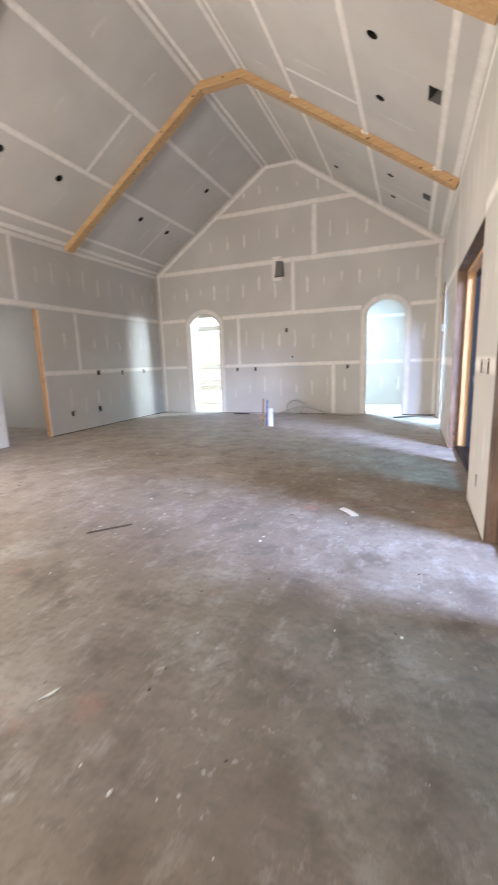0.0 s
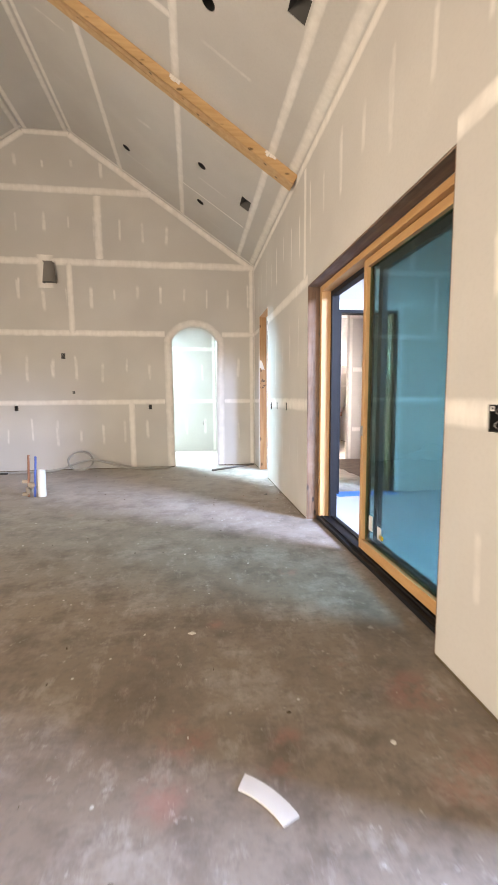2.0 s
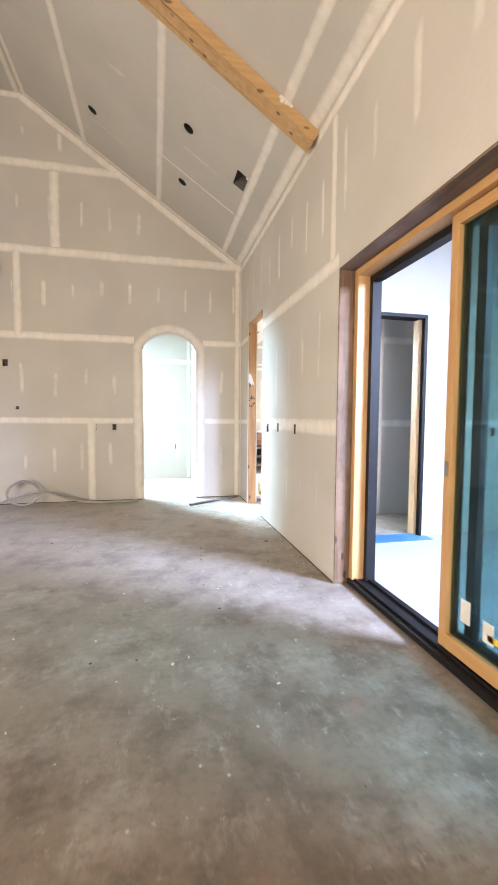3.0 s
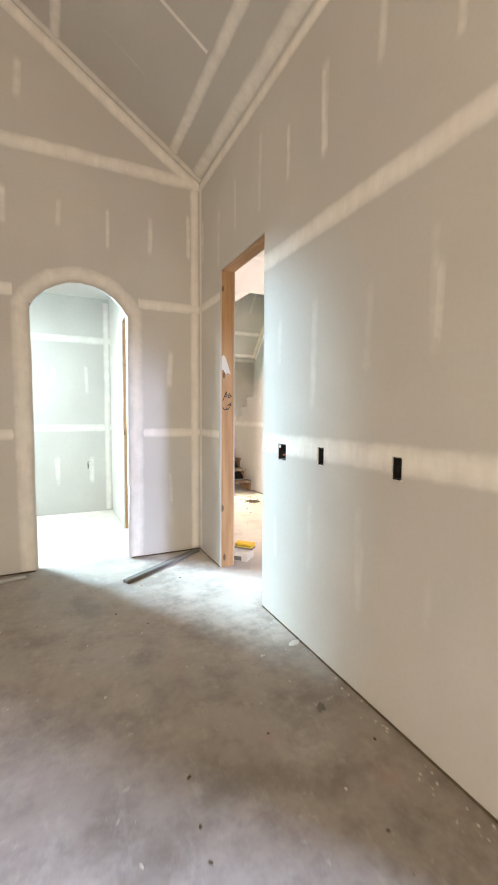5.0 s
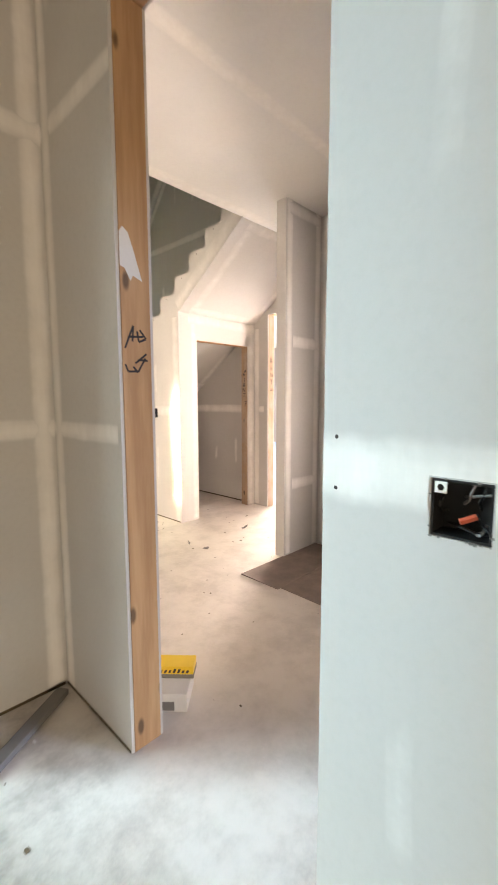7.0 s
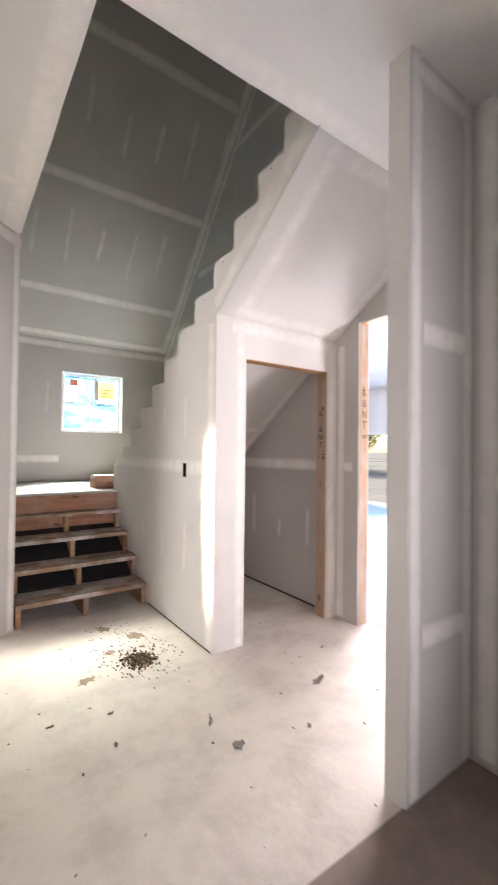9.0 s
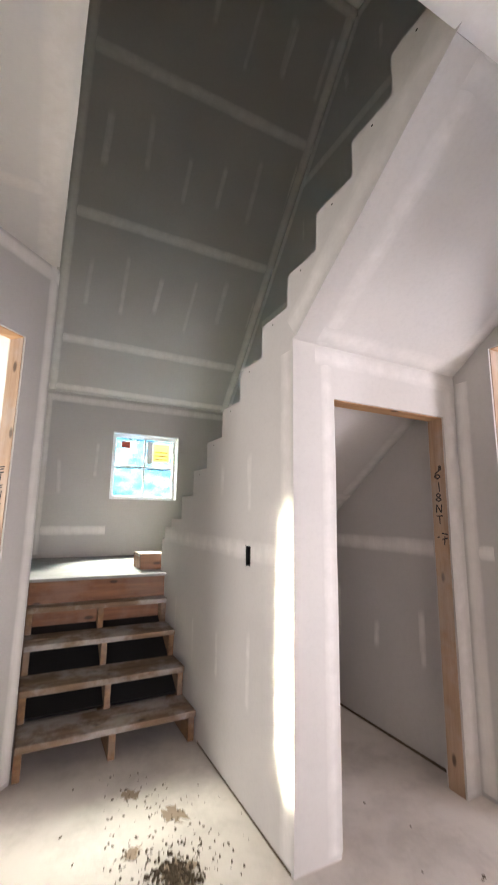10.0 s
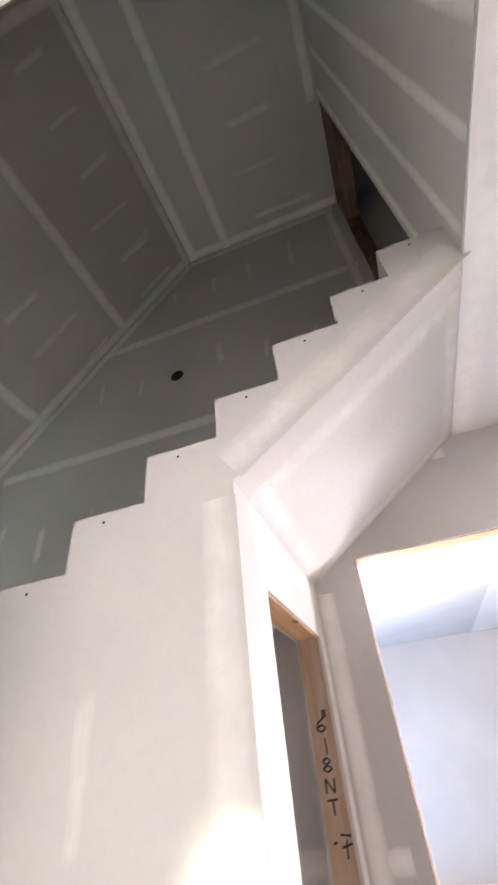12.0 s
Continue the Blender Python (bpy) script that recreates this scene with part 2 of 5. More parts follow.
def make_leaves():
    m, nt, b = nodes_of("foliage")
    g = nt.nodes.new("ShaderNodeNewGeometry")
    L(nt, mix(nt, g.outputs["Random Per Island"], (0.08, 0.16, 0.06), (0.20, 0.32, 0.12)), b.inputs["Base Color"])
    b.inputs["Roughness"].default_value = 0.6
    return m


def make_ground():
    """Raw building plot: pale sandy soil with thin patches of grass."""
    m, nt, b = nodes_of("sandy_plot")
    p = place(nt)
    soil = mix(nt, noise_tex(nt, 1.3, 5, 0.65, p), (0.36, 0.31, 0.26), (0.52, 0.47, 0.41))
    tuft = calc(nt, "MULTIPLY", ramp(nt, noise_tex(nt, 0.12, 4, 0.6, p), 0.52, 0.62), ramp(nt, noise_tex(nt, 6, 4, 0.65, p), 0.42, 0.58))
    L(nt, mix(nt, tuft, soil, (0.11, 0.16, 0.05)), b.inputs["Base Color"])
    b.inputs["Roughness"].default_value = 0.95
    return m


DRY = make_drywall()
SKIM = make_drywall("skimmed_drywall", 0.19)
PATIO = make_white("pale_patio_slab", (0.46, 0.46, 0.47))
WHITE = make_white("painted_white", (0.78, 0.78, 0.78))
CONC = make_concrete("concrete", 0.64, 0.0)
PINE = make_wood("pine_stud", (0.50, 0.298, 0.148), (0.37, 0.195, 0.088))
PINE_X = make_wood("pine_header_x", (0.50, 0.298, 0.148), (0.37, 0.195, 0.088), "x")
PINE_Y = make_wood("pine_header_y", (0.50, 0.298, 0.148), (0.37, 0.195, 0.088), "y")
AGED = make_wood("aged_stud", (0.47, 0.33, 0.22), (0.32, 0.20, 0.12), "z", 0.78, True, 0.35)
BEAM = make_wood("pine_beam", (0.56, 0.37, 0.19), (0.46, 0.28, 0.125), "x", 0.65)
DARKW = make_wood("weathered_timber", (0.20, 0.115, 0.068), (0.065, 0.038, 0.024), "z", 0.8, True, 0.10)
DARKW_Y = make_wood("weathered_timber_header", (0.20, 0.125, 0.085), (0.10, 0.065, 0.048), "y", 0.8, False, 0.1)
SASH = make_wood("clear_pine_frame", (0.56, 0.34, 0.16), (0.47, 0.26, 0.11), "z", 0.45, False)
SASH_Y = make_wood("clear_pine_rail", (0.56, 0.34, 0.16), (0.47, 0.26, 0.11), "y", 0.45, False)
TREAD = make_wood("stair_plank", (0.26, 0.175, 0.11), (0.15, 0.09, 0.055), "x", 0.8, True, 0.8)
PLY = make_plain("dusty_plywood", (0.25, 0.25, 0.25), 0.85, 0.0, 0.35)
STRING = make_wood("stringer_wood", (0.33, 0.19, 0.09), (0.19, 0.10, 0.05), "y", 0.75, True, 0.25)
JOIST = make_wood("landing_joist", (0.27, 0.125, 0.06), (0.17, 0.075, 0.04), "x", 0.75, True, 0.12)
RAW = make_wood("attic_lumber", (0.20, 0.12, 0.07), (0.10, 0.06, 0.035), "x", 0.85)
BLACK = make_plain("black_aluminium", (0.010, 0.010, 0.012), 0.5)
BLACK.node_tree.nodes["Principled BSDF"].inputs["Specular IOR Level"].default_value = 0.2
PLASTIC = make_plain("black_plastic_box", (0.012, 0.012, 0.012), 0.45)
STEEL = make_plain("galvanised_steel", (0.36, 0.36, 0.36), 0.42, 0.85, 0.2)
# Sides of the duct boots: shade of the recess put into a dark colour.
DUCT = make_plain("shadowed_duct_liner", (0.055, 0.053, 0.05), 0.55, 0.2)
DULL = make_plain("grey_duct_board", (0.17, 0.16, 0.15), 0.7)
VINYL = make_plain("white_vinyl", (0.82, 0.83, 0.84), 0.4, 0.0, 0.03)
GLASS = make_glass("tinted_glass", (0.36, 0.52, 0.50), 0.06)
CLEAR = make_glass("clear_glass", (0.90, 0.96, 0.98))
PAPER = make_plain("kraft_paper", (0.22, 0.17, 0.145), 0.9, 0.0, 0.45)
BLUE = make_plain("blue_protection_film", (0.05, 0.22, 0.62), 0.5)
PALEBLUE = make_plain("pale_blue_floor_film", (0.30, 0.50, 0.78), 0.5)
YELLOW = make_plain("yellow_carton", (0.75, 0.50, 0.03), 0.55)
CARTON = make_plain("white_carton", (0.66, 0.64, 0.61), 0.6)
INK = make_plain("marker_ink", (0.025, 0.02, 0.018), 0.7)
REDINK = make_plain("red_marker", (0.55, 0.10, 0.05), 0.7)
PIPE = make_plain("white_pvc", (0.72, 0.70, 0.66), 0.45)
PEXR = make_plain("brown_tube", (0.25, 0.10, 0.05), 0.5)
PEXB = make_plain("blue_tube", (0.05, 0.10, 0.38), 0.5)
CABLE = make_plain("grey_cable", (0.33, 0.32, 0.30), 0.6)
CHALK = make_plain("gypsum_crumb", (0.66, 0.64, 0.60), 0.95)
DIRT = make_plain("spilled_soil", (0.10, 0.075, 0.045), 0.95, 0.0, 0.4)
WET = make_plain("damp_stain", (0.30, 0.225, 0.155), 0.8, 0.0, 0.3)
FILM = make_film()
LEAF = make_leaves()
GRASS = make_ground()
BARK = make_plain("bark", (0.10, 0.075, 0.05), 0.9)
SILVER = make_plain("label_yellow", (0.85, 0.66, 0.16), 0.9)
SILVER.node_tree.nodes["Principled BSDF"].inputs["Transmission Weight"].default_value = 0.6


# ---- building helpers ----
def part(name, bm, material, parent=None, label=""):
    me = bpy.data.meshes.new(name)
    bmesh.ops.recalc_face_normals(bm, faces=bm.faces)
    bm.to_mesh(me)
    bm.free()
    me.materials.append(material)
    ob = new(name, me)
    if parent is not None:
        ob.parent = parent
    if label:
        ob["label"] = label
    return ob


def thing(name, at, label, category, group="", kind=""):
    ob = new(name)
    ob.empty_display_size = 0.1
    ob.matrix_world = Matrix.Translation(at)
    return tagged(ob, label, category, group, kind)


def add_box(bm, a, b, bev=0.0):
    vs = [bm.verts.new((x, y, z)) for x in (a[0], b[0]) for y in (a[1], b[1]) for z in (a[2], b[2])]
    fs = [bm.faces.new([vs[i] for i in f]) for f in ((0, 1, 3, 2), (4, 6, 7, 5), (0, 4, 5, 1), (2, 3, 7, 6), (0, 2, 6, 4), (1, 5, 7, 3))]
    if bev:
        es = {e for f in fs for e in f.edges}
        bmesh.ops.bevel(bm, geom=list(es), offset=bev, segments=2, affect="EDGES", profile=0.6)
    return bm


def box(a, b, bev=0.0):
    lo = [min(p, q) for p, q in zip(a, b)]
    hi = [max(p, q) for p, q in zip(a, b)]
    return add_box(bmesh.new(), lo, hi, bev)


def add_slab(bm, outer, holes, f, thick):
    """A sheet of that outline (u, v) with holes through it; f(u, v, w) gives the place."""
    from mathutils.geometry import delaunay_2d_cdt
    pts, edges = [], []
    for lp in (outer, *holes):
        n = len(pts)
        pts += [Vector(p) for p in lp]
        edges += [(n + i, n + (i + 1) % len(lp)) for i in range(len(lp))]
    vs, es, fs, _, _, _ = delaunay_2d_cdt(pts, edges, [], 0, 1e-6)

    def inside(p, lp):
        hit = False
        for (x0, y0), (x1, y1) in zip(lp, lp[1:] + lp[:1]):
            if (y0 > p.y) != (y1 > p.y) and p.x < (x1 - x0) * (p.y - y0) / (y1 - y0) + x0:
                hit = not hit
        return hit

    def kept(t):
        c = (vs[t[0]] + vs[t[1]] + vs[t[2]]) / 3
        return inside(c, outer) and not any(inside(c, lp) for lp in holes)
    fs = [t for t in fs if kept(t)]
    front = [bm.verts.new(f(p.x, p.y, 0)) for p in vs]
    back = [bm.verts.new(f(p.x, p.y, thick)) for p in vs]
    count = {}
    for t in fs:
        bm.faces.new([front[i] for i in t])
        bm.faces.new([back[i] for i in reversed(t)])
        for i in range(len(t)):
            a, c = t[i], t[(i + 1) % len(t)]
            count.setdefault((min(a, c), max(a, c)), []).append((a, c))
    for pair in count.values():
        if len(pair) == 1:
            a, c = pair[0]
            bm.faces.new((front[a], front[c], back[c], back[a]))
    return bm


def slab(outer, holes, f, thick):
    return add_slab(bmesh.new(), outer, holes, f, thick)


def rect(u0, u1, v0, v1):
    return [(u0, v0), (u1, v0), (u1, v1), (u0, v1)]


def disc(u, v, r, n=20):
    return [(u + r * math.cos(2 * math.pi * i / n), v + r * math.sin(2 * math.pi * i / n)) for i in range(n)]


def arch_top(u0, u1, spring, rise, n=16):
    """Segmental arch from u1 down to u0."""
    c, h = (u0 + u1) / 2, (u1 - u0) / 2
    r = (h * h + rise * rise) / (2 * rise)
    a = math.asin(h / r)
    return [(c + r * math.sin(a - 2 * a * i / n), spring + rise - r + r * math.cos(a - 2 * a * i / n)) for i in range(n + 1)]


def outline(u0, u1, top, doors):
    """Along the floor from u0 to u1 with door notches [(a, b, points over the top from b to a reversed)], then the top points back."""
    pts = [(u0, 0.0)]
    for a, b, over in doors:
        pts += [(a, 0.0), *over, (b, 0.0)]
    return pts + [(u1, 0.0)] + top


def lintel(a, b, z):
    return [(a, z), (b, z)]


# joint compound ---------------------------------------------------------
def add_mud(bm, layer, f, a, b, width, lift=0.0010, ends=True, cover=1.0):
    """A feathered band of joint compound from a to b (u, v), laid on the face f."""
    a, b = Vector(a), Vector(b)
    d = b - a
    ln = d.length
    if ln < 1e-4:
        return
    d /= ln
    s = Vector((-d.y, d.x))
    cross = ((-1, 0.0), (-0.62, 0.75), (0, 1.0), (0.62, 0.75), (1, 0.0))
    end = min(width * 1.2, ln * 0.3)
    along = [(0.0, 0.0 if ends else 1.0), (end, 1.0), (ln - end, 1.0), (ln, 0.0 if ends else 1.0)]
    rows = []
    for dist, k in along:
        row = []
        for c, w in cross:
            p = a + d * dist + s * (c * width / 2)
            v = bm.verts.new(f(p.x, p.y, -lift * (0.35 + 0.65 * w * k)))
            v[layer] = w * k * cover
            row.append(v)
        rows.append(row)
    for r0, r1 in zip(rows, rows[1:]):
        for i in range(len(cross) - 1):
            bm.faces.new((r0[i], r0[i + 1], r1[i + 1], r1[i]))


def mud_bm():
    bm = bmesh.new()
    return bm, bm.verts.layers.float.new("feather")


def add_band(bm, layer, f, pts, w, lift, seed, cover=1.0, cut=()):
    """A taped seam along the points: one continuous feathered band of uneven width, broken where a wall box (u, v, half sizes) comes through."""
    rnd = random.Random(seed)
    cross = [(-1, 0.0), (-0.6, 0.7), (-0.15, 1.0), (0.25, 0.95), (0.62, 0.7), (1, 0.0)]
    rows = []
    for j, (a, b) in enumerate(zip(pts, pts[1:])):
        a, b = Vector(a), Vector(b)
        ln = (b - a).length
        n = max(2, int(ln / 0.28))
        steps = [k / n for k in range(n + (j == len(pts) - 2))]
        for u, v, ha, hb in cut:
            steps += [(u - a.x + e) / (b.x - a.x) for e in (-ha - 0.003, ha + 0.003)]
        rows += [(a + (b - a) * t, (b - a).normalized()) for t in sorted(steps)]
    known = list(zip(*cross))
    for u, v, ha, hb in cut:
        for e in (v - hb - 0.003, v + hb + 0.003):
            c = (e - pts[0][1]) / (w / 2)
            if -0.97 < c < 0.97:
                cross.append((c, float(np.interp(c, known[0], known[1]))))
    cross.sort()
    prev = None
    for p, d in rows:
        s = Vector((-d.y, d.x))
        jw, off = w * rnd.uniform(0.97, 1.04), w * rnd.uniform(-0.015, 0.015)
        if cut:
            jw, off = w, 0.0
        row = []
        for c, k in cross:
            q = p + s * (c * jw / 2 + off)
            v = bm.verts.new(f(q.x, q.y, -lift * (0.35 + 0.65 * k)))
            v[layer] = k * cover * rnd.uniform(0.88, 1.0)
            row.append((v, q))
        if prev:
            for i in range(len(cross) - 1):
                quad = (prev[i], prev[i + 1], row[i + 1], row[i])
                m = sum((q for _, q in quad), Vector((0, 0))) / 4
                if not any(abs(m.x - u) < ha + 0.003 and abs(m.y - v) < hb + 0.003 for u, v, ha, hb in cut):
                    bm.faces.new([v for v, _ in quad])
        prev = row


def bands(parent, f, segs, name="seam_compound", cover=1.0, boxes=()):
    """Each taped seam is a piece of its own: (a, b, width); level ones leave the wall boxes free."""
    for i, (a, b, w) in enumerate(segs):
        lo, hi = min(a, b), max(a, b)
        cut = [bx for bx in boxes if abs(a[1] - b[1]) < 0.005 and lo[0] < bx[0] - bx[2] and bx[0] + bx[2] < hi[0] and abs(bx[1] - a[1]) < bx[3] + w / 2]
        bm, ly = mud_bm()
        add_band(bm, ly, f, [lo, hi] if cut else [a, b], w, 0.0009 + 0.00013 * (i % 9), i * 7 + len(segs), cover, cut)
        part(name, bm, parent.data.materials[0], parent)


def screws(parent, f, u0, u1, v0, v1, step, seed, upright=True, length=0.5, skip=(), faint=0.78):
    """Short strokes of compound over the screw lines of one board."""
    bm, ly = mud_bm()
    rnd = random.Random(seed)
    u = u0 + step * 0.5
    while u < u1:
        for _ in range(1 if rnd.random() < 0.8 else 2):
            m = v0 + (v1 - v0) * rnd.uniform(0.4, 0.62)
            h = length * rnd.uniform(0.5, 1.0) * 0.5
            w = rnd.uniform(0.045, 0.085)
            t = rnd.uniform(-0.025, 0.025)
            if any(x0 < u < x1 for x0, x1 in skip) or m - h < v0 or m + h > v1:
                continue
            if upright:
                add_mud(bm, ly, f, (u, m - h), (u + t, m + h), w, 0.0007, True, faint * rnd.uniform(0.6, 1.0))
            else:
                add_mud(bm, ly, f, (m - h, u), (m + h, u + t), w, 0.0007, True, faint * rnd.uniform(0.6, 1.0))
        u += step * rnd.uniform(0.92, 1.08)
    if len(bm.verts):
        ob = part("screw_compound", bm, DRY, parent)
        ob["kind"] = "stuff"
    else:
        bm.free()

# ---- the large structure ----
XW, XL, YF, YB, H = 0.645, -6.345, 10.09, -4.0, 3.66
RX0, RX1, RZ, PITCH = -3.22, -2.48, 5.755, 0.67
HC = 2.92                       # ceiling of the hall
SX, CY, EX = 2.59, 11.77, 3.745   # stair wall, closet front, east wall of the stairwell
T = 0.14


def structure(name, bm, mat, label=""):
    ob = part(name, bm, mat, None, label)
    ob["kind"] = "structure"
    return ob


def on_x(x, s=1):
    """Face of a wall at x, seen from -x (s=1) or +x (s=-1): u is y, v is z."""
    return lambda u, v, w: (x + s * w, u, v)


def on_y(y, s=1):
    return lambda u, v, w: (u, y + s * w, v)


def on_z(z, s=1):
    return lambda u, v, w: (u, v, z + s * w)


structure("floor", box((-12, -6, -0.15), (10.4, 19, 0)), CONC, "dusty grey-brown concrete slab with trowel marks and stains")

# great room, wall with the sliding doors
S1, S2, DR = (0.742, 3.118), (4.06, 6.436), (8.668, 9.508)
SZ, DZ = 2.395, 2.66
SW = [(8.395, 1.160, 0.05, 0.052), (7.959, 1.172, 0.027, 0.05), (7.386, 1.172, 0.027, 0.05),
      (3.722, 1.205, 0.05, 0.055), (3.57, 1.21, 0.022, 0.055), (3.405, 1.21, 0.05, 0.055), (3.602, 0.315, 0.03, 0.05)]
f_e = on_x(XW)
holes = [rect(y - a, y + a, z - b, z + b) for y, z, a, b in SW]
wall_e = structure("wall_east", slab(outline(YB, YF, [(YF, H), (YB, H)],
                   [(*S1, lintel(*S1, SZ)), (*S2, lintel(*S2, SZ)), (*DR, lintel(*DR, DZ))]), holes, f_e, T), DRY, "unpainted drywall with taped seams beside the sliding doors")
# the outer layer of the thick wall to the patio
structure("wall_patio_west", slab(outline(YB, 7.45, [(7.45, 3.4), (YB, 3.4)], [(*S1, lintel(*S1, SZ)), (*S2, lintel(*S2, SZ))]), [], on_x(XW + T + 0.002), 0.17), DRY)

# far gable wall with its two arches
AR, AL = (-0.873, -0.055), (-5.42, -4.58)
NB = [(-4.10, 1.125, 0.03, 0.045), (-3.60, 1.125, 0.03, 0.045), (-1.577, 1.125, 0.03, 0.045), (-1.29, 1.125, 0.03, 0.045), (-2.765, 2.04, 0.035, 0.05), (-2.62, 1.40, 0.022, 0.022)]
f_n = on_y(YF)
wall_n = structure("wall_north", slab(outline(XL - T, XW + T, [(XW + T, H + 0.05), (XW, H), (RX1, RZ), (RX0, RZ), (XL, H), (XL - T, H + 0.05)],
                   [(*AL, list(reversed(arch_top(*AL, 2.34, 0.25)))), (*AR, list(reversed(arch_top(*AR, 2.34, 0.25))))]),
                   [rect(x - a, x + a, z - b, z + b) for x, z, a, b in NB], f_n, T), DRY, "gabled drywall wall with two arched openings")

# left wall with a door to the west room
WD = (5.06, 6.02)
WB = [(7.482, 1.19, 0.045, 0.05), (6.604, 0.385, 0.03, 0.05), (7.418, 0.397, 0.045, 0.06), (8.30, 1.166, 0.03, 0.05), (9.17, 1.165, 0.03, 0.05)]
f_w = on_x(XL, -1)
# The hole at y -1.2 to 2.4 is an unseen opening added for fill.
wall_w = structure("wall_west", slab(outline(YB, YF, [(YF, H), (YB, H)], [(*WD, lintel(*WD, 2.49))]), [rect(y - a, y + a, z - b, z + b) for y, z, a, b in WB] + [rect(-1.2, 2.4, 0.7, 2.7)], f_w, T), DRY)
# The south wall's opening is likewise added for a fill lamp, out of view.
structure("wall_south", slab([(XL - T, 0), (XW + T, 0), (XW + T, H), (RX1, RZ), (RX0, RZ), (XL - T, H)], [rect(-5.1, -0.6, 0.45, 2.95)], on_y(YB, -1), T), DRY)

# vaulted ceiling with cut-outs
CANS = [(-0.335, 4.75), (-0.335, 5.81), (-0.33, 8.10), (-0.33, 9.12), (-1.42, 9.15), (-1.42, 5.8), (-1.42, 8.1)]
VENTS = [(0.282, 5.25), (0.286, 8.22)]
CANS_R = CANS[:5]
CANS_L = [(-5.33, 4.78), (-5.33, 5.85), (-5.33, 8.06), (-5.33, 9.08), (-4.26, 9.10)]
k = math.hypot(1, PITCH)
nr = Vector((-PITCH, 0, -1)).normalized()       # into the room, right slope


def f_cr(u, v, w):
    """u runs up the slope from the eaves, v along the room."""
    return (XW - u / k - nr.x * w, v, H + u / k * PITCH - nr.z * w)


def f_cl(u, v, w):
    return (XL + u / k + nr.x * w, v, H + u / k * PITCH - nr.z * w)


SL = (XW - RX1) * k


def up_r(x):
    return (XW - x) * k


def up_l(x):
    return (x - XL) * k


ceil_r = structure("ceiling_slope_right", slab(rect(0, SL, YB, YF), [disc(up_r(x), y, 0.062) for x, y in CANS_R] + [rect(up_r(x) - 0.11, up_r(x) + 0.11, y - 0.14, y + 0.14) for x, y in VENTS], f_cr, 0.016), DRY)
ceil_l = structure("ceiling_slope_left", slab(rect(0, SL, YB, YF), [disc(up_l(x), y, 0.062) for x, y in CANS_L], f_cl, 0.016), DRY)
f_ridge = on_z(RZ)
ceil_f = structure("ceiling_ridge", slab(rect(RX0, RX1, YB, YF), [], f_ridge, 0.016), DRY)
bm = bmesh.new()
add_slab(bm, [(XW + 0.3, H + 0.25), (RX1, RZ + 0.45), (RX0, RZ + 0.45), (XL - 0.3, H + 0.25), (XL - 0.3, H + 0.35), (RX0, RZ + 0.6), (RX1, RZ + 0.6), (XW + 0.3, H + 0.35)], [], lambda u, v, w: (u, YB - 0.3 + w, v), YF - YB + 0.6)
for x in (XW + 0.145, XL - 0.29):
    add_box(bm, (x, YB, H + 0.002), (x + 0.14, YF, H + 0.3))
structure("roof", bm, RAW)

# vestibule behind the arches
VY, VE = 12.30, 0.05
VD = (10.36, 11.19)
f_vb = on_y(VY)
wall_vb = structure("wall_vestibule_north", slab(rect(-6.62, 0.78, 0, 3.0), [rect(-2.55, -1.95, 2.35, 2.9), rect(-6.46, -4.95, 0.05, 2.75), rect(-0.28, -0.22, 0.62, 0.72)], f_vb, T), DRY)
f_ve = on_x(VE)
wall_ve = structure("wall_vestibule_east", slab(outline(YF + T, VY, [(VY, 3.0), (YF + T, 3.0)], [(*VD, lintel(*VD, 2.49))]), [], f_ve, T), DRY)
structure("wall_vestibule_west", box((-6.62, YF + T, 0), (-6.48, VY, 3.0)), DRY)
# The square opening is added for the overhead fill, out of view.
structure("ceiling_vestibule", slab(rect(-6.62, 0.785, YF + T, VY + T), [rect(-2.65, -1.95, 11.37, 12.07)], on_z(3.0), 0.1), DRY, "drywall ceiling with a square opening for a fill lamp")

# hall: west wall north of the far gable wall, and the diagonal wall
structure("wall_hall_west", box((XW, YF + T, 0), (XW + T, 12.12, 3.0)), DRY)
DA = Vector((1.565, 12.90))                       # corner beside the stairs
DD = Vector((-1, -1)).normalized()
DO = (0.20, 1.03)                                 # door in the diagonal wall, from that corner


def f_dg(u, v, w):
    p = DA + DD * u + Vector((-1, 1)).normalized() * w
    return (p.x, p.y, v)


wall_dg = structure("wall_diagonal", slab(outline(0, 1.10, [(1.10, HC), (0, HC)], [(*DO, lintel(*DO, 2.39))]), [], f_dg, 0.12), DRY, "diagonal drywall wall with a bare framed doorway")

# room behind the diagonal wall
# The wide window hole is assumed, out of view.
structure("wall_corner_room_west", slab(rect(VY + T, 16.6, 0, HC), [rect(12.6, 15.4, 0.1, 2.3)], on_x(-1.46, -1), 0.14), DRY)
structure("wall_corner_room_north", slab(rect(-1.6, 1.42, 0, HC), [], on_y(16.4), T), DRY)
structure("ceiling_corner_room", slab([(-1.6, 12.442), (0.90, 12.442), (1.40, 12.92), (1.40, 16.54), (-1.6, 16.54)], [], on_z(HC), 0.1), DRY)

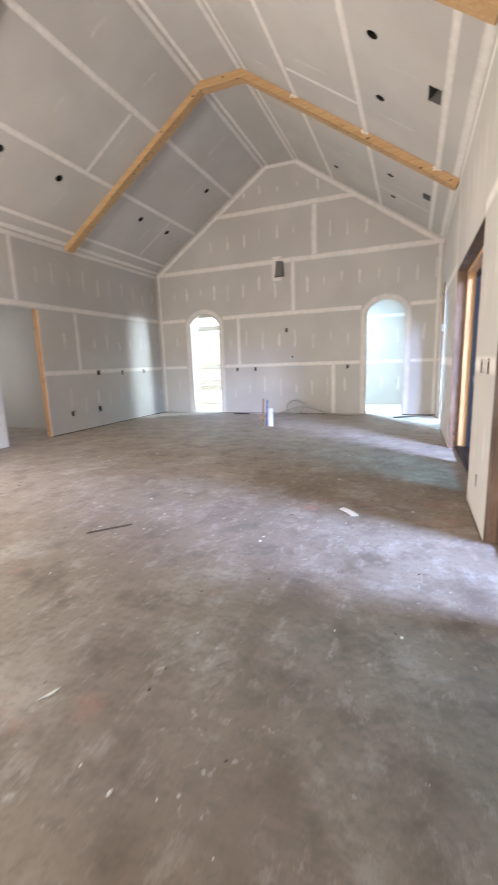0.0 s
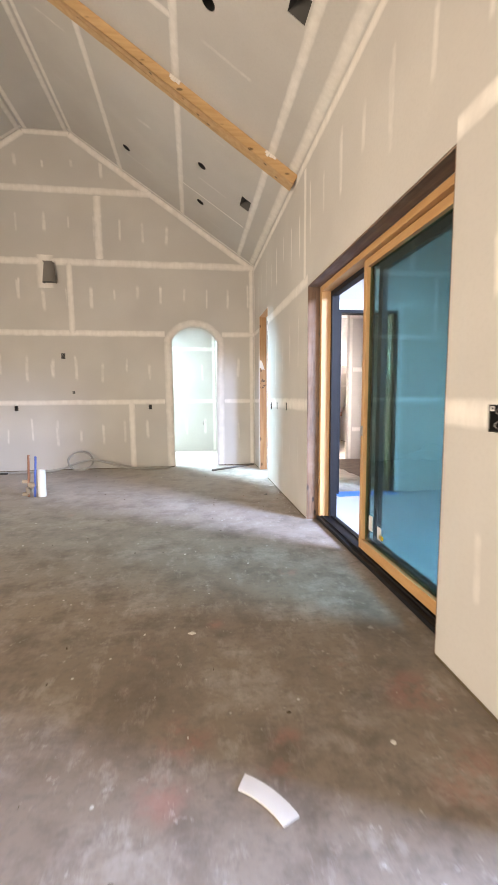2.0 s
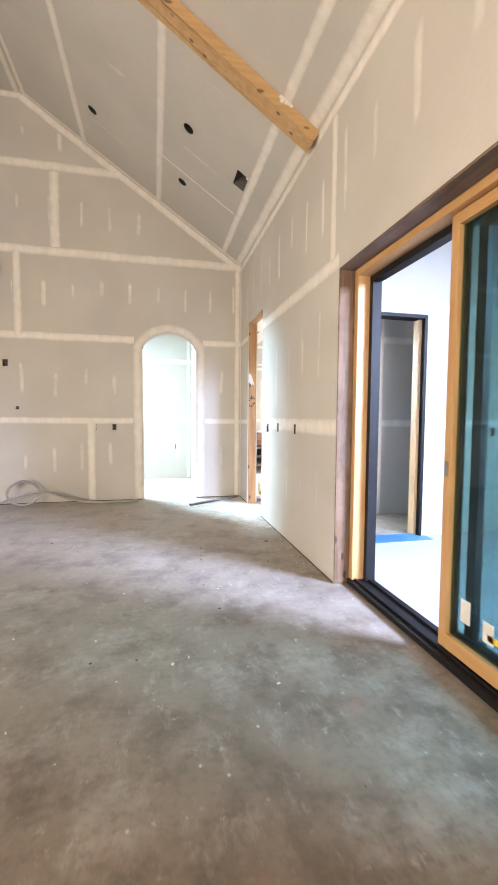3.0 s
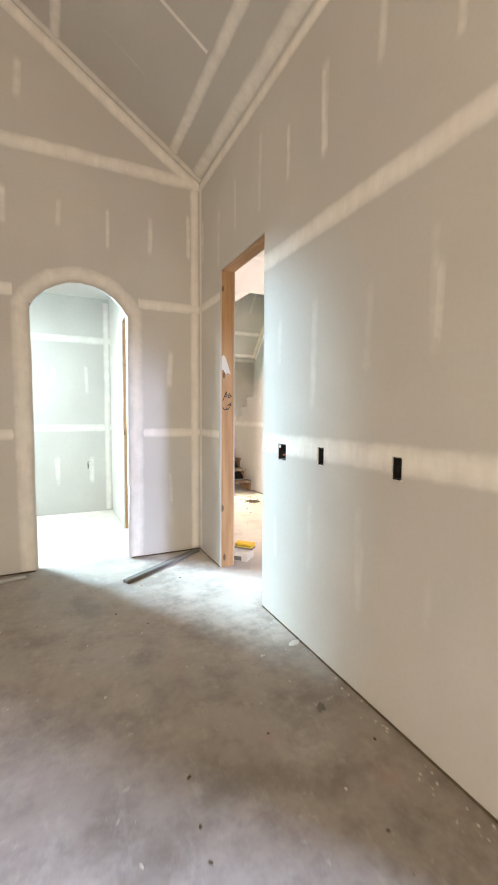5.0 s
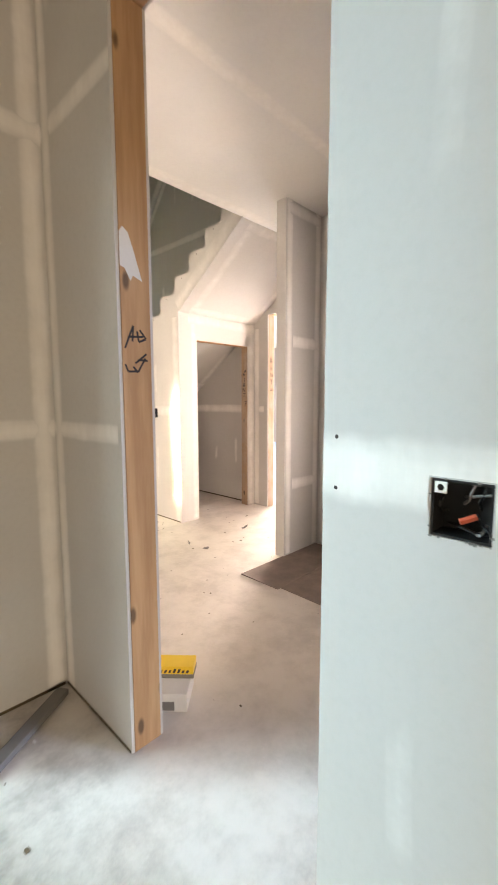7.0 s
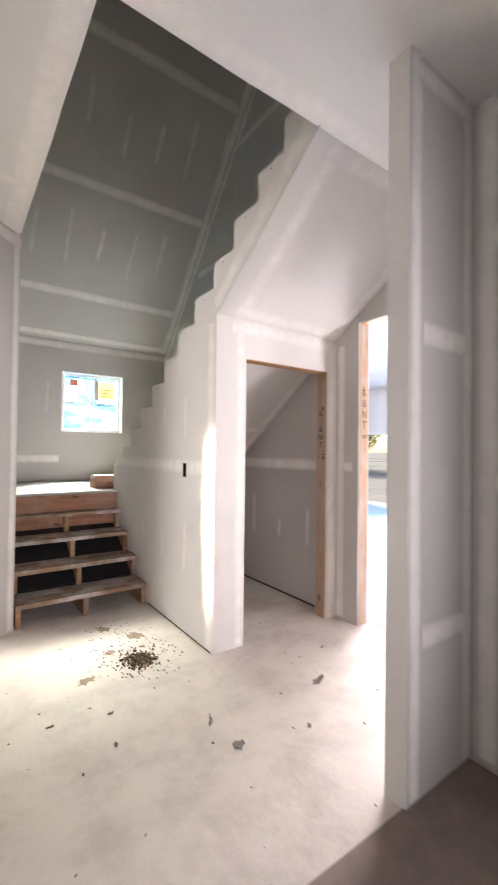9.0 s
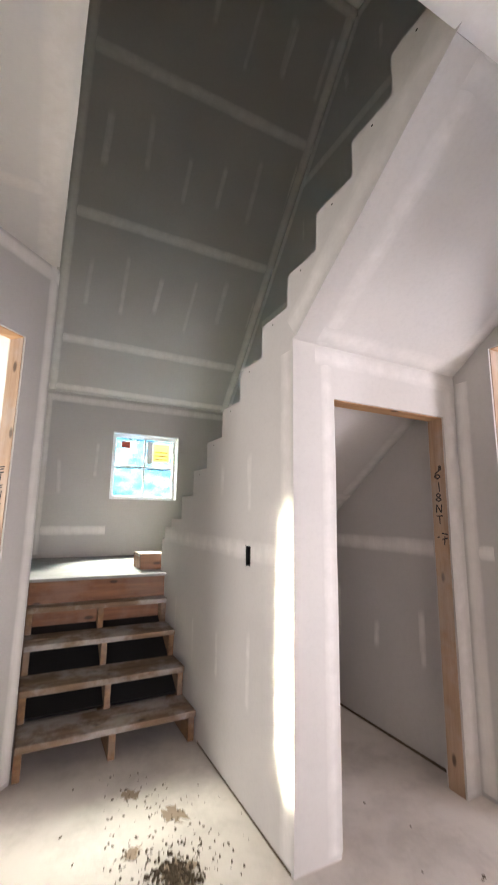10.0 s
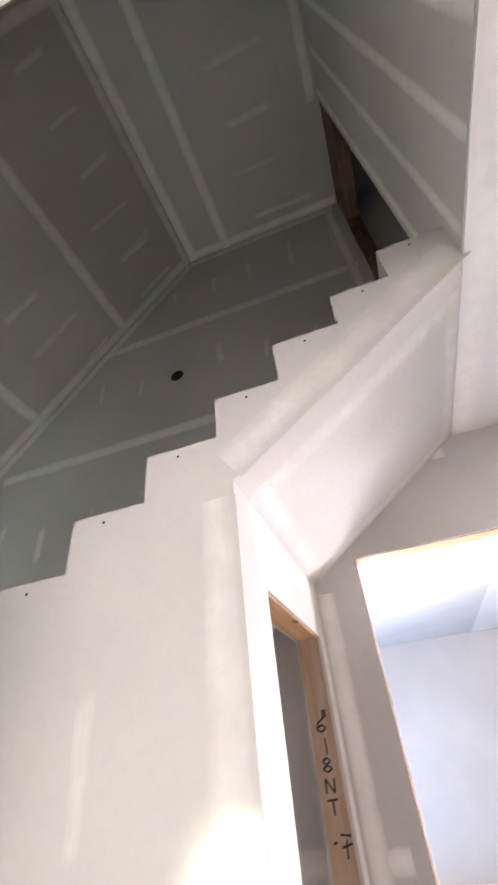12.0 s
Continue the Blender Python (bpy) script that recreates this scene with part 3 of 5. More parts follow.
# stairwell
WY = 15.23
WIN = (2.318, 3.123, 1.555, 2.353)
f_ww = on_y(WY)
wall_ww = structure("wall_stairwell_north", slab(rect(1.42, EX + 0.12, 0, 2.9), [rect(*WIN)], f_ww, T), DRY)
f_sl = on_x(1.56, -1)
wall_sl = structure("wall_stairwell_west", slab([(12.9, 0), (WY, 0), (WY, 2.75), (12.45, 5.9), (10.84, 5.9), (10.84, HC + 0.002), (12.9, HC + 0.002)], [], f_sl, 0.12), DRY)
f_se = on_x(EX)
EO = (10.46, 11.54)
wall_se = structure("wall_stairwell_east", slab([(10.2, 0), (EO[0], 0), (EO[0], 2.35), (EO[1], 2.35), (EO[1], 0), (WY, 0), (WY, 2.75), (12.45, 5.9), (10.2, 5.9)], [disc(12.59, 4.19, 0.058)], f_se, 0.12), DRY)
SLP = math.hypot(WY - 0.08 - 12.45, 5.9 - 2.75)
sdir = Vector((0, 12.45 - (WY - 0.08), 5.9 - 2.75)) / SLP
sn = Vector((0, -sdir.z, sdir.y))                 # into the room


def f_sc(u, v, w):
    """Steep ceiling over the stairs: u is x, v runs up the slope."""
    return (u, WY - 0.08 + sdir.y * v - sn.y * w, 2.75 + sdir.z * v - sn.z * w)


ceil_s = structure("ceiling_stair_slope", slab(rect(1.44, EX + 0.1, 0, SLP), [], f_sc, 0.02), DRY)
f_st = on_z(5.9)
ceil_t = structure("ceiling_stair_top", slab(rect(1.44, EX + 0.1, 8.6, 12.45), [], f_st, 0.02), DRY)
structure("ceiling_stair_eave", box((1.44, WY - 0.08, 2.75), (EX + 0.1, WY + 0.0, 2.77)), DRY)

# sawtooth wall beside the upper flight
TEETH = [(13.878, 1.182), (13.622, 1.361), (13.366, 1.539), (13.110, 1.718), (12.854, 1.896), (12.598, 2.075), (12.344, 2.257),
         (12.078, 2.434), (11.816, 2.604), (11.573, 2.785), (11.321, 2.946), (11.095, 3.122)]
saw = [(CY, 0.0), (13.878, 0.0)]
prev = None
for y, z in TEETH:
    if prev is not None:
        saw.append((y, prev))
    saw.append((y, z))
    prev = z
saw += [(10.842, 3.122), (10.842, HC), (CY, 2.25)]
f_saw = on_x(SX)
SB = (12.209, 1.191, 0.03, 0.052)
wall_saw = structure("wall_stair_sawtooth", slab(saw, [rect(SB[0] - SB[2], SB[0] + SB[2], SB[1] - SB[3], SB[1] + SB[3])], f_saw, 0.12), DRY, "drywall cut in steps along the upper stair flight")
CO = (2.829, 3.636)
f_cf = on_y(CY)
wall_cf = structure("wall_closet_front", slab(outline(SX + 0.12, EX, [(EX, 2.25), (SX + 0.12, 2.25)], [(*CO, lintel(*CO, 1.985))]), [], f_cf, 0.12), DRY)
# the slope under the upper flight
GR = math.hypot(CY - 10.84, HC - 2.25)
gd = Vector((0, 10.84 - CY, HC - 2.25)) / GR


def f_so(u, v, w):
    """Soffit under the stairs: u is x, v runs up the slope from the closet front; w goes up into it."""
    return (u, CY + gd.y * v + gd.z * w, 2.25 + gd.z * v - gd.y * w)


soff = structure("ceiling_stair_soffit", slab(rect(SX + 0.12, EX, -3.0, GR), [], f_so, 0.016), DRY)
# skin of the soffit under the sawtooth wall is that wall itself

# ceiling of the hall and the floor above
f_hc = on_z(HC)
HOLES = [disc(1.838, 9.312, 0.085), rect(1.03, 1.285, 11.30, 11.78)]
ceil_h = structure("ceiling_hall", slab([(XW + T, 7.6), (9.9, 7.6), (9.9, 10.30), (EX + 0.002, 10.30), (EX + 0.002, 10.84), (1.545, 10.84), (1.545, 12.88), (0.78, 12.115)], HOLES, f_hc, 0.02), SKIM)
structure("floor_upper", slab([(0.80, 8.6), (EX, 8.6), (EX, 10.72), (1.55, 10.72), (1.55, 12.88), (0.80, 12.12)], HOLES, on_z(HC + 0.02), 0.19), RAW)
f_us = on_y(10.84, -1)
wall_us = structure("wall_upper_south", slab([(1.56, HC + 0.022), (SX + 0.27, HC + 0.022), (SX + 0.27, 5.9), (1.56, 5.9)], [], f_us, 0.115), DRY)
structure("wall_upper_attic", box((1.4, 8.55, 3.14), (EX, 8.6, 5.9)), RAW)
structure("wall_upper_attic_east", box((EX, 8.55, 3.14), (EX + 0.05, 10.22, 5.9)), RAW)
structure("wall_upper_attic_west", box((1.40, 8.6, 3.14), (1.44, 10.84, 5.9)), RAW)

# alcove with the pillar end, and the south side of the hall
f_p = on_y(10.34)
wall_p = structure("wall_alcove_north", slab(rect(SX, EX, 0, HC), [], f_p, 0.095), DRY)
f_ae = on_x(3.085)
wall_ae = structure("wall_alcove_east", slab(rect(8.57, 10.34, 0, HC), [], f_ae, 0.12), DRY)
f_as = on_y(8.45)
wall_as = structure("wall_alcove_south", slab(rect(2.15, 3.205, 0, HC), [], f_as, 0.12), DRY)
PD = (1.34, 2.142)
f_pn = on_y(7.45)
wall_pn = structure("wall_patio_north", slab(outline(XW + T + 0.002, 7.0, [(7.0, 3.4), (XW + T + 0.002, 3.4)], [(*PD, lintel(*PD, 2.385))]), [rect(2.985, 3.04, 1.09, 1.19)], f_pn, 0.15), DRY)
structure("wall_hall_south_east", box((3.205, 7.6, 0), (3.30, 8.57, HC)), DRY)

# patio: roofed, open to the east
structure("ceiling_patio", box((0.95, YB, 3.4), (3.4, 7.6, 3.5)), DRY)
structure("floor_patio", box((XW + 0.312, YB, 0.0005), (7.0, 7.448, 0.004)), PATIO, "pale dusty patio slab")
structure("wall_patio_south", box((0.95, YB - 0.15, 0), (7.0, YB, 3.4)), WHITE)
structure("wall_patio_east", box((6.85, 3.6, 0), (7.0, 7.45, 3.4)), DRY)
for y in (-1.0, 0.9, 2.8, 4.6):
    structure("patio_beam", box((0.96, y, 3.12), (3.39, y + 0.14, 3.398), 0.006), DARKW_Y, "dark timber porch rafter")

# east room, open to the garden
# The south window is assumed; it is out of view.
structure("wall_east_room_south", slab(rect(3.87, 9.898, 0, HC), [rect(5.2, 7.2, 0.25, 2.15)], on_y(7.602), 0.118), DRY)
# North opening added for that room's fill lamp; not seen.
structure("wall_east_room_north", slab(rect(3.87, 9.898, 0, HC), [rect(5.85, 8.15, 0.5, 2.4)], on_y(17.6), 0.14), DRY)
structure("wall_east_room_west", box((3.868, WY + T, 0), (3.99, 17.6, HC)), DRY)
structure("ceiling_east_room", box((3.868, 10.30, HC), (10.0, 17.74, HC + 0.1)), DRY)
structure("wall_east_room_east", slab(outline(7.6, 17.74, [(17.74, HC), (7.6, HC)], [(12.4, 15.22, lintel(12.4, 15.22, 1.76)), (15.60, 16.6, lintel(15.60, 16.6, 1.76))]), [], on_x(9.9), 0.14), DRY)
structure("floor_film", box((3.90, 10.7, 0.001), (9.8, 17.4, 0.004)), PALEBLUE, "pale blue protection film over the floor")

# west room beyond the left wall
structure("wall_west_room_west", box((-9.6, 2.5, 0), (-9.46, 8.5, 2.9)), DRY)
structure("wall_west_room_north", box((-9.6, 6.9, 0), (-6.49, 7.04, 2.9)), DRY)
structure("wall_west_room_south", box((-9.6, 2.5, 0), (-6.49, 2.64, 2.9)), DRY)
structure("ceiling_west_room", box((-9.6, 2.5, 2.9), (-6.49, 7.04, 3.0)), DRY)

# outdoors
g = bmesh.new()
add_slab(g, rect(-300, 300, -300, 300), [rect(-11.9, 10.3, -5.9, 18.9)], on_z(-0.02, -1), 0.3)
ground = part("ground", g, GRASS)
ground["kind"] = "structure"

# ---- joint compound on the walls and ceilings ----
bands(wall_n, f_n, [
    ((XL, 1.22), (AL[0] - 0.12, 1.22), 0.12), ((AL[1] + 0.12, 1.22), (AR[0] - 0.12, 1.22), 0.12), ((AR[1] + 0.12, 1.22), (XW, 1.22), 0.11),
    ((XL, 2.44), (AL[0] - 0.12, 2.44), 0.13), ((AL[1] + 0.12, 2.44), (AR[0] - 0.12, 2.44), 0.14), ((AR[1] + 0.10, 2.44), (XW, 2.44), 0.12),
    ((XL, 3.64), (XW, 3.64), 0.16), ((-4.55, 4.82), (-1.15, 4.82), 0.15),
    ((-2.585, 2.44), (-2.585, 3.62), 0.13), ((-2.07, 3.66), (-2.07, 4.80), 0.17), ((-1.62, 0.02), (-1.62, 1.20), 0.14), ((-4.03, 1.24), (-4.03, 2.42), 0.12),
    ((XW - 0.05, 0.02), (XW - 0.05, 3.6), 0.10), ((XL + 0.05, 0.02), (XL + 0.05, 3.6), 0.10),
    ((XW - 0.02, H - 0.06), (RX1, RZ - 0.06), 0.13), ((XL + 0.02, H - 0.06), (RX0, RZ - 0.06), 0.13), ((RX0, RZ - 0.05), (RX1, RZ - 0.05), 0.1),
    ((-2.98, 3.2), (-2.98, 3.75), 0.34)], boxes=NB)
for a0, a1 in (AR, AL):
    c = (a0 + a1) / 2
    pts = arch_top(a0 - 0.075, a1 + 0.075, 2.34, 0.30, 10)
    bm, ly = mud_bm()
    add_band(bm, ly, f_n, [(a1 + 0.065, 0.02), *pts, (a0 - 0.065, 0.02)], 0.16, 0.002, 5, 0.85)
    part("arch_bead_compound", bm, DRY, wall_n)
skip_n = ((AL[0] - 0.15, AL[1] + 0.15), (AR[0] - 0.15, AR[1] + 0.15))
for v0, v1, s in ((0.1, 1.15, 1), (1.3, 2.38, 2), (2.6, 3.55, 3)):
    screws(wall_n, f_n, XL + 0.3, XW - 0.1, v0, v1, 0.41, s, skip=skip_n if v0 < 2.5 else ())
screws(wall_n, f_n, -4.9, -0.7, 3.75, 4.7, 0.42, 4)
screws(wall_n, f_n, -4.0, -1.7, 4.9, 5.5, 0.45, 5, length=0.35)

bands(wall_e, f_e, [
    ((-3.9, 2.44), (S1[0], 2.47), 0.14), ((S1[1], 2.45), (S2[0], 2.45), 0.14), ((S2[1], 2.45), (DR[0], 2.45), 0.15), ((DR[1], 2.44), (YF, 2.44), 0.10),
    ((S1[1], 1.22), (S2[0], 1.22), 0.16), ((S2[1], 1.21), (DR[0], 1.21), 0.17), ((DR[1] + 0.02, 1.22), (YF, 1.22), 0.09),
    ((-3.9, 3.60), (YF, 3.60), 0.12), ((YF - 0.05, 0.02), (YF - 0.05, 3.6), 0.10), ((6.55, 2.5), (6.55, 3.6), 0.12), ((2.9, 2.5), (2.9, 3.6), 0.12)], boxes=SW)
screws(wall_e, f_e, -3, 10.0, 2.55, 3.5, 0.40, 11, length=0.62)
screws(wall_e, f_e, 6.6, 8.5, 1.32, 2.36, 0.42, 12, length=0.75, faint=0.62)
screws(wall_e, f_e, 6.6, 8.5, 0.1, 1.1, 0.42, 13, length=0.7, faint=0.42)
screws(wall_e, f_e, S1[1] + 0.05, S2[0] - 0.05, 0.1, 1.1, 0.4, 14)
screws(wall_e, f_e, S1[1] + 0.05, S2[0] - 0.05, 1.32, 2.36, 0.4, 15)

bands(wall_w, f_w, [((-3.9, 1.22), (WD[0], 1.22), 0.13), ((WD[1], 1.22), (YF, 1.22), 0.13), ((-3.9, 2.46), (YF, 2.46), 0.14), ((-3.9, 3.60), (YF, 3.60), 0.12), ((6.95, 1.24), (6.95, 2.4), 0.12), ((YF - 0.05, 0.02), (YF - 0.05, 3.6), 0.1), ((5.6, 2.5), (5.6, 3.6), 0.13)], boxes=WB)
screws(wall_w, f_w, 3, 10, 2.55, 3.5, 0.41, 21)
screws(wall_w, f_w, 6.4, 10, 1.32, 2.36, 0.41, 22)
screws(wall_w, f_w, 6.4, 10, 0.1, 1.1, 0.41, 23)

for c, f, s in ((ceil_r, f_cr, 31), (ceil_l, f_cl, 41)):
    bands(c, f, [((0.06, YB), (0.06, YF), 0.13), ((0.34, YB), (0.34, YF), 0.11), ((1.52, YB), (1.52, YF), 0.12), ((2.76, YB), (2.76, YF), 0.12), ((SL - 0.06, YB), (SL - 0.06, YF), 0.10), ((0, YF - 0.05), (SL, YF - 0.05), 0.1),
                 ((0.4, 8.9), (1.5, 8.9), 0.04), ((1.55, 6.2), (2.7, 6.2), 0.10)])
    for i, (a, b) in enumerate(((0.4, 1.45), (1.6, 2.7), (2.8, 3.7))):
        screws(c, f, YB + 0.5, YF - 0.3, a, b, 1.15, s + i, upright=False, length=0.6, faint=0.5)
bands(ceil_f, f_ridge, [((RX0 + 0.05, YB), (RX0 + 0.05, YF), 0.09), ((RX1 - 0.05, YB), (RX1 - 0.05, YF), 0.09)])

bands(wall_vb, f_vb, [((-6.4, 1.2), (-4.0, 1.2), 0.13), ((-1.7, 1.2), (0.05, 1.2), 0.13), ((-6.4, 2.4), (-4, 2.4), 0.13), ((-1.7, 2.42), (0.05, 2.42), 0.13), ((0.0, 0.02), (0.0, 2.95), 0.10)])
screws(wall_vb, f_vb, -1.7, 0.0, 0.1, 1.1, 0.41, 51)
screws(wall_vb, f_vb, -1.7, 0.0, 1.3, 2.35, 0.41, 52)

bands(wall_saw, f_saw, [((CY + 0.06, 0.02), (CY + 0.06, 2.2), 0.13), ((12.15, 1.22), (13.8, 1.22), 0.14), ((CY + 0.05, 1.22), (12.15, 1.22), 0.14), ((CY + 0.02, 2.32), (10.86, 2.985), 0.16)], cover=0.6, boxes=[SB])
screws(wall_saw, f_saw, 12.0, 13.7, 0.1, 1.1, 0.40, 61, faint=0.5)
screws(wall_saw, f_saw, 12.0, 12.9, 1.3, 1.95, 0.40, 62, length=0.4, faint=0.5)
bands(wall_cf, f_cf, [((SX + 0.2, 0.02), (SX + 0.2, 2.2), 0.09), ((EX - 0.06, 0.02), (EX - 0.06, 2.2), 0.10), ((SX + 0.13, 2.19), (EX, 2.19), 0.12)], cover=0.5)
bands(soff, f_so, [((SX + 0.18, -2.6), (SX + 0.18, GR), 0.13), ((EX - 0.06, -2.6), (EX - 0.06, GR), 0.11), ((SX + 0.13, 0.06), (EX, 0.06), 0.12), ((SX + 0.13, GR - 0.05), (EX, GR - 0.05), 0.12), ((SX + 0.13, -1.2), (EX, -1.2), 0.12)], cover=0.5)
bands(wall_se, f_se, [((11.6, 1.22), (11.75, 1.22), 0.10), ((11.9, 1.22), (14.0, 1.22), 0.13), ((11.72, 0.02), (11.72, 2.2), 0.10), ((10.4, 3.60), (14.2, 3.60), 0.12), ((10.9, 4.80), (13.4, 4.80), 0.13),
                      ((12.45, 5.83), (WY - 0.1, 2.72), 0.13), ((10.9, 5.84), (12.45, 5.84), 0.12), ((10.95, 2.8), (10.95, 5.8), 0.10)])
screws(wall_se, f_se, 10.8, 13.6, 3.68, 4.7, 0.4, 71, skip=((12.48, 12.7),))
screws(wall_se, f_se, 10.8, 12.9, 4.9, 5.75, 0.4, 72)
screws(wall_se, f_se, 11.4, 14.4, 2.5, 3.5, 0.4, 73)
screws(wall_se, f_se, 11.9, 13.6, 0.1, 1.1, 0.4, 74)
zs = [(z - 2.75) / sdir.z for z in (3.22, 4.15, 5.07)]
bands(ceil_s, f_sc, [((1.57, v), (EX, v), 0.13) for v in zs] + [((1.57, 0.05), (EX, 0.05), 0.10), ((EX - 0.05, 0), (EX - 0.05, SLP), 0.11), ((1.62, 0), (1.62, SLP), 0.10), ((1.57, SLP - 0.05), (EX, SLP - 0.05), 0.11)])
for i, (a, b) in enumerate(((zs[0], zs[1]), (zs[1], zs[2]), (zs[2], SLP))):
    screws(ceil_s, f_sc, 1.65, EX, a + 0.1, b - 0.08, 0.36, 81 + i, length=0.7)
bands(ceil_t, f_st, [((1.57, 12.40), (EX, 12.40), 0.12), ((1.57, 12.02), (EX, 12.02), 0.12), ((EX - 0.05, 10.85), (EX - 0.05, 12.4), 0.1), ((1.57, 10.9), (2.85, 10.9), 0.1)])
screws(ceil_t, f_st, 1.7, EX, 10.9, 11.9, 0.41, 85, length=0.7)
bands(wall_us, f_us, [((u, 2.95), (u, 5.85), 0.075) for u in (1.62, 1.95, 2.22, 2.52, 2.80)])
bands(wall_ww, f_ww, [((1.56, 1.2), (2.3, 1.2), 0.13), ((3.13, 1.2), (EX, 1.2), 0.13), ((1.56, 2.68), (EX, 2.68), 0.11), ((1.6, 0.95), (1.6, 2.7), 0.09)])
screws(wall_ww, f_ww, 1.6, 2.3, 1.3, 2.5, 0.36, 86)
bands(wall_p, f_p, [((SX + 0.05, 0.02), (SX + 0.05, HC), 0.09), ((3.03, 0.02), (3.03, HC), 0.10), ((SX + 0.1, 0.62), (3.05, 0.62), 0.12), ((SX + 0.1, 1.82), (3.05, 1.82), 0.12), ((SX + 0.05, HC - 0.06), (3.05, HC - 0.06), 0.11)])
bands(wall_ae, f_ae, [((8.6, 1.22), (10.3, 1.22), 0.13), ((8.6, 2.3), (10.3, 2.3), 0.13), ((10.28, 0.02), (10.28, HC), 0.10), ((8.6, HC - 0.06), (10.3, HC - 0.06), 0.11)])
screws(wall_ae, f_ae, 8.7, 10.2, 1.3, 2.2, 0.4, 91)
bands(wall_pn, f_pn, [((2.2, 1.22), (6.8, 1.22), 0.14), ((0.98, 2.45), (6.8, 2.45), 0.14), ((3.6, 1.25), (3.6, 2.4), 0.12), ((2.19, 0.02), (2.19, 2.42), 0.08)], boxes=[(3.0125, 1.14, 0.0275, 0.05)])
bands(wall_as, f_as, [((2.2, 1.22), (3.08, 1.22), 0.13), ((2.2, 2.3), (3.08, 2.3), 0.12), ((2.19, 0.02), (2.19, HC), 0.08)])
bands(wall_dg, f_dg, [((0.04, 0.02), (0.04, HC), 0.08), ((0.0, HC - 0.06), (1.1, HC - 0.06), 0.11)])
bands(ceil_h, f_hc, [((1.49, 10.84), (1.49, 12.85), 0.14), ((1.55, 10.77), (EX, 10.77), 0.14), ((0.8, 9.75), (3.08, 9.78), 0.12), ((0.8, 12.19), (1.45, 12.19), 0.11)])

# ---- doorway lumber ----
def door_lumber(name, f, a, b, z, thick, mat_v, mat_h, label, t=0.004, sill=0.0):
    """Bare studs and header lining an opening, a little behind the board edges on either side."""
    th = tagged(part(name, slab([(a, 0.002), (a + t, 0.002), (a + t, z - t), (a, z - t)], [], lambda u, v, w: f(u, v, w + 0.013), thick - 0.026), mat_v), label, "door frame", "", "structure")
    part("stud", slab([(b - t, 0.002), (b, 0.002), (b, z - t), (b - t, z - t)], [], lambda u, v, w: f(u, v, w + 0.013), thick - 0.026), mat_v, th)
    part("header", slab([(a, z - t), (b, z - t), (b, z), (a, z)], [], lambda u, v, w: f(u, v, w + 0.013), thick - 0.026), mat_h, th)
    return th


door_hall = door_lumber("door_frame_hall", f_e, *DR, DZ, T, PINE, PINE_Y, "bare orange pine studs lining a doorway")
door_lumber("door_frame_west", f_w, *WD, 2.49, T, PINE, PINE_Y, "bare pine studs lining a doorway")
door_lumber("door_frame_vestibule", f_ve, *VD, 2.49, T, PINE, PINE_Y, "bare orange pine studs lining a doorway")
door_diag = door_lumber("door_frame_corner_room", f_dg, *DO, 2.39, 0.12, AGED, PINE_X, "bare pine studs with marker scribbles lining a doorway")
door_cl = door_lumber("door_frame_closet", f_cf, *CO, 1.985, 0.12, AGED, PINE_X, "bare pine studs with marker writing round the closet doorway")
door_er = door_lumber("door_frame_east_room", f_se, *EO, 2.35, 0.12, AGED, PINE_Y, "bare pine studs with marker writing lining a doorway")
up = tagged(part("door_frame_upper", box((EX - 0.045, 10.72, 3.14), (EX - 0.006, 10.84, 5.45)), RAW), "brown timber frame at the top of the stairs", "door frame", "", "structure")
part("header", box((SX + 0.27, 10.72, 5.45), (EX - 0.006, 10.835, 5.9)), RAW, up)


def strokes(parent, name, segs, mat, base, ux, uy, off):
    """Hand lettering: each stroke a thin bar; base point, the two axes of the writing, and the lift off the face."""
    bm = bmesh.new()
    n = Vector(ux).cross(Vector(uy)).normalized()
    for x0, y0, x1, y1 in segs:
        p, q = Vector((x0, y0)), Vector((x1, y1))
        d = (q - p).normalized()
        s = Vector((-d.y, d.x)) * 0.0036
        vs = []
        for c in (p - s, q - s, q + s, p + s):
            vs.append(bm.verts.new(Vector(base) + Vector(ux) * c.x + Vector(uy) * c.y + n * off))
        bm.faces.new(vs)
    return part(name, bm, mat, parent)


GLYPH = {"6": ((0.8, 1, 0.2, 0.6), (0.2, 0.6, 0.1, 0.2), (0.1, 0.2, 0.5, 0), (0.5, 0, 0.85, 0.25), (0.85, 0.25, 0.55, 0.5), (0.55, 0.5, 0.15, 0.3)),
         "8": ((0.5, 0.5, 0.15, 0.75), (0.15, 0.75, 0.5, 1), (0.5, 1, 0.85, 0.75), (0.85, 0.75, 0.5, 0.5), (0.5, 0.5, 0.1, 0.22), (0.1, 0.22, 0.5, 0), (0.5, 0, 0.9, 0.22), (0.9, 0.22, 0.5, 0.5)),
         "N": ((0.1, 0, 0.15, 1), (0.15, 1, 0.8, 0), (0.8, 0, 0.9, 1)), "T": ((0.5, 0, 0.5, 1), (0.05, 0.95, 0.95, 1)),
         "O": ((0.5, 1, 0.1, 0.6), (0.1, 0.6, 0.3, 0.05), (0.3, 0.05, 0.8, 0.15), (0.8, 0.15, 0.9, 0.7), (0.9, 0.7, 0.5, 1)), "-": ((0, 0.5, 1, 0.55), (0.1, 0.2, 0.9, 0.3))}


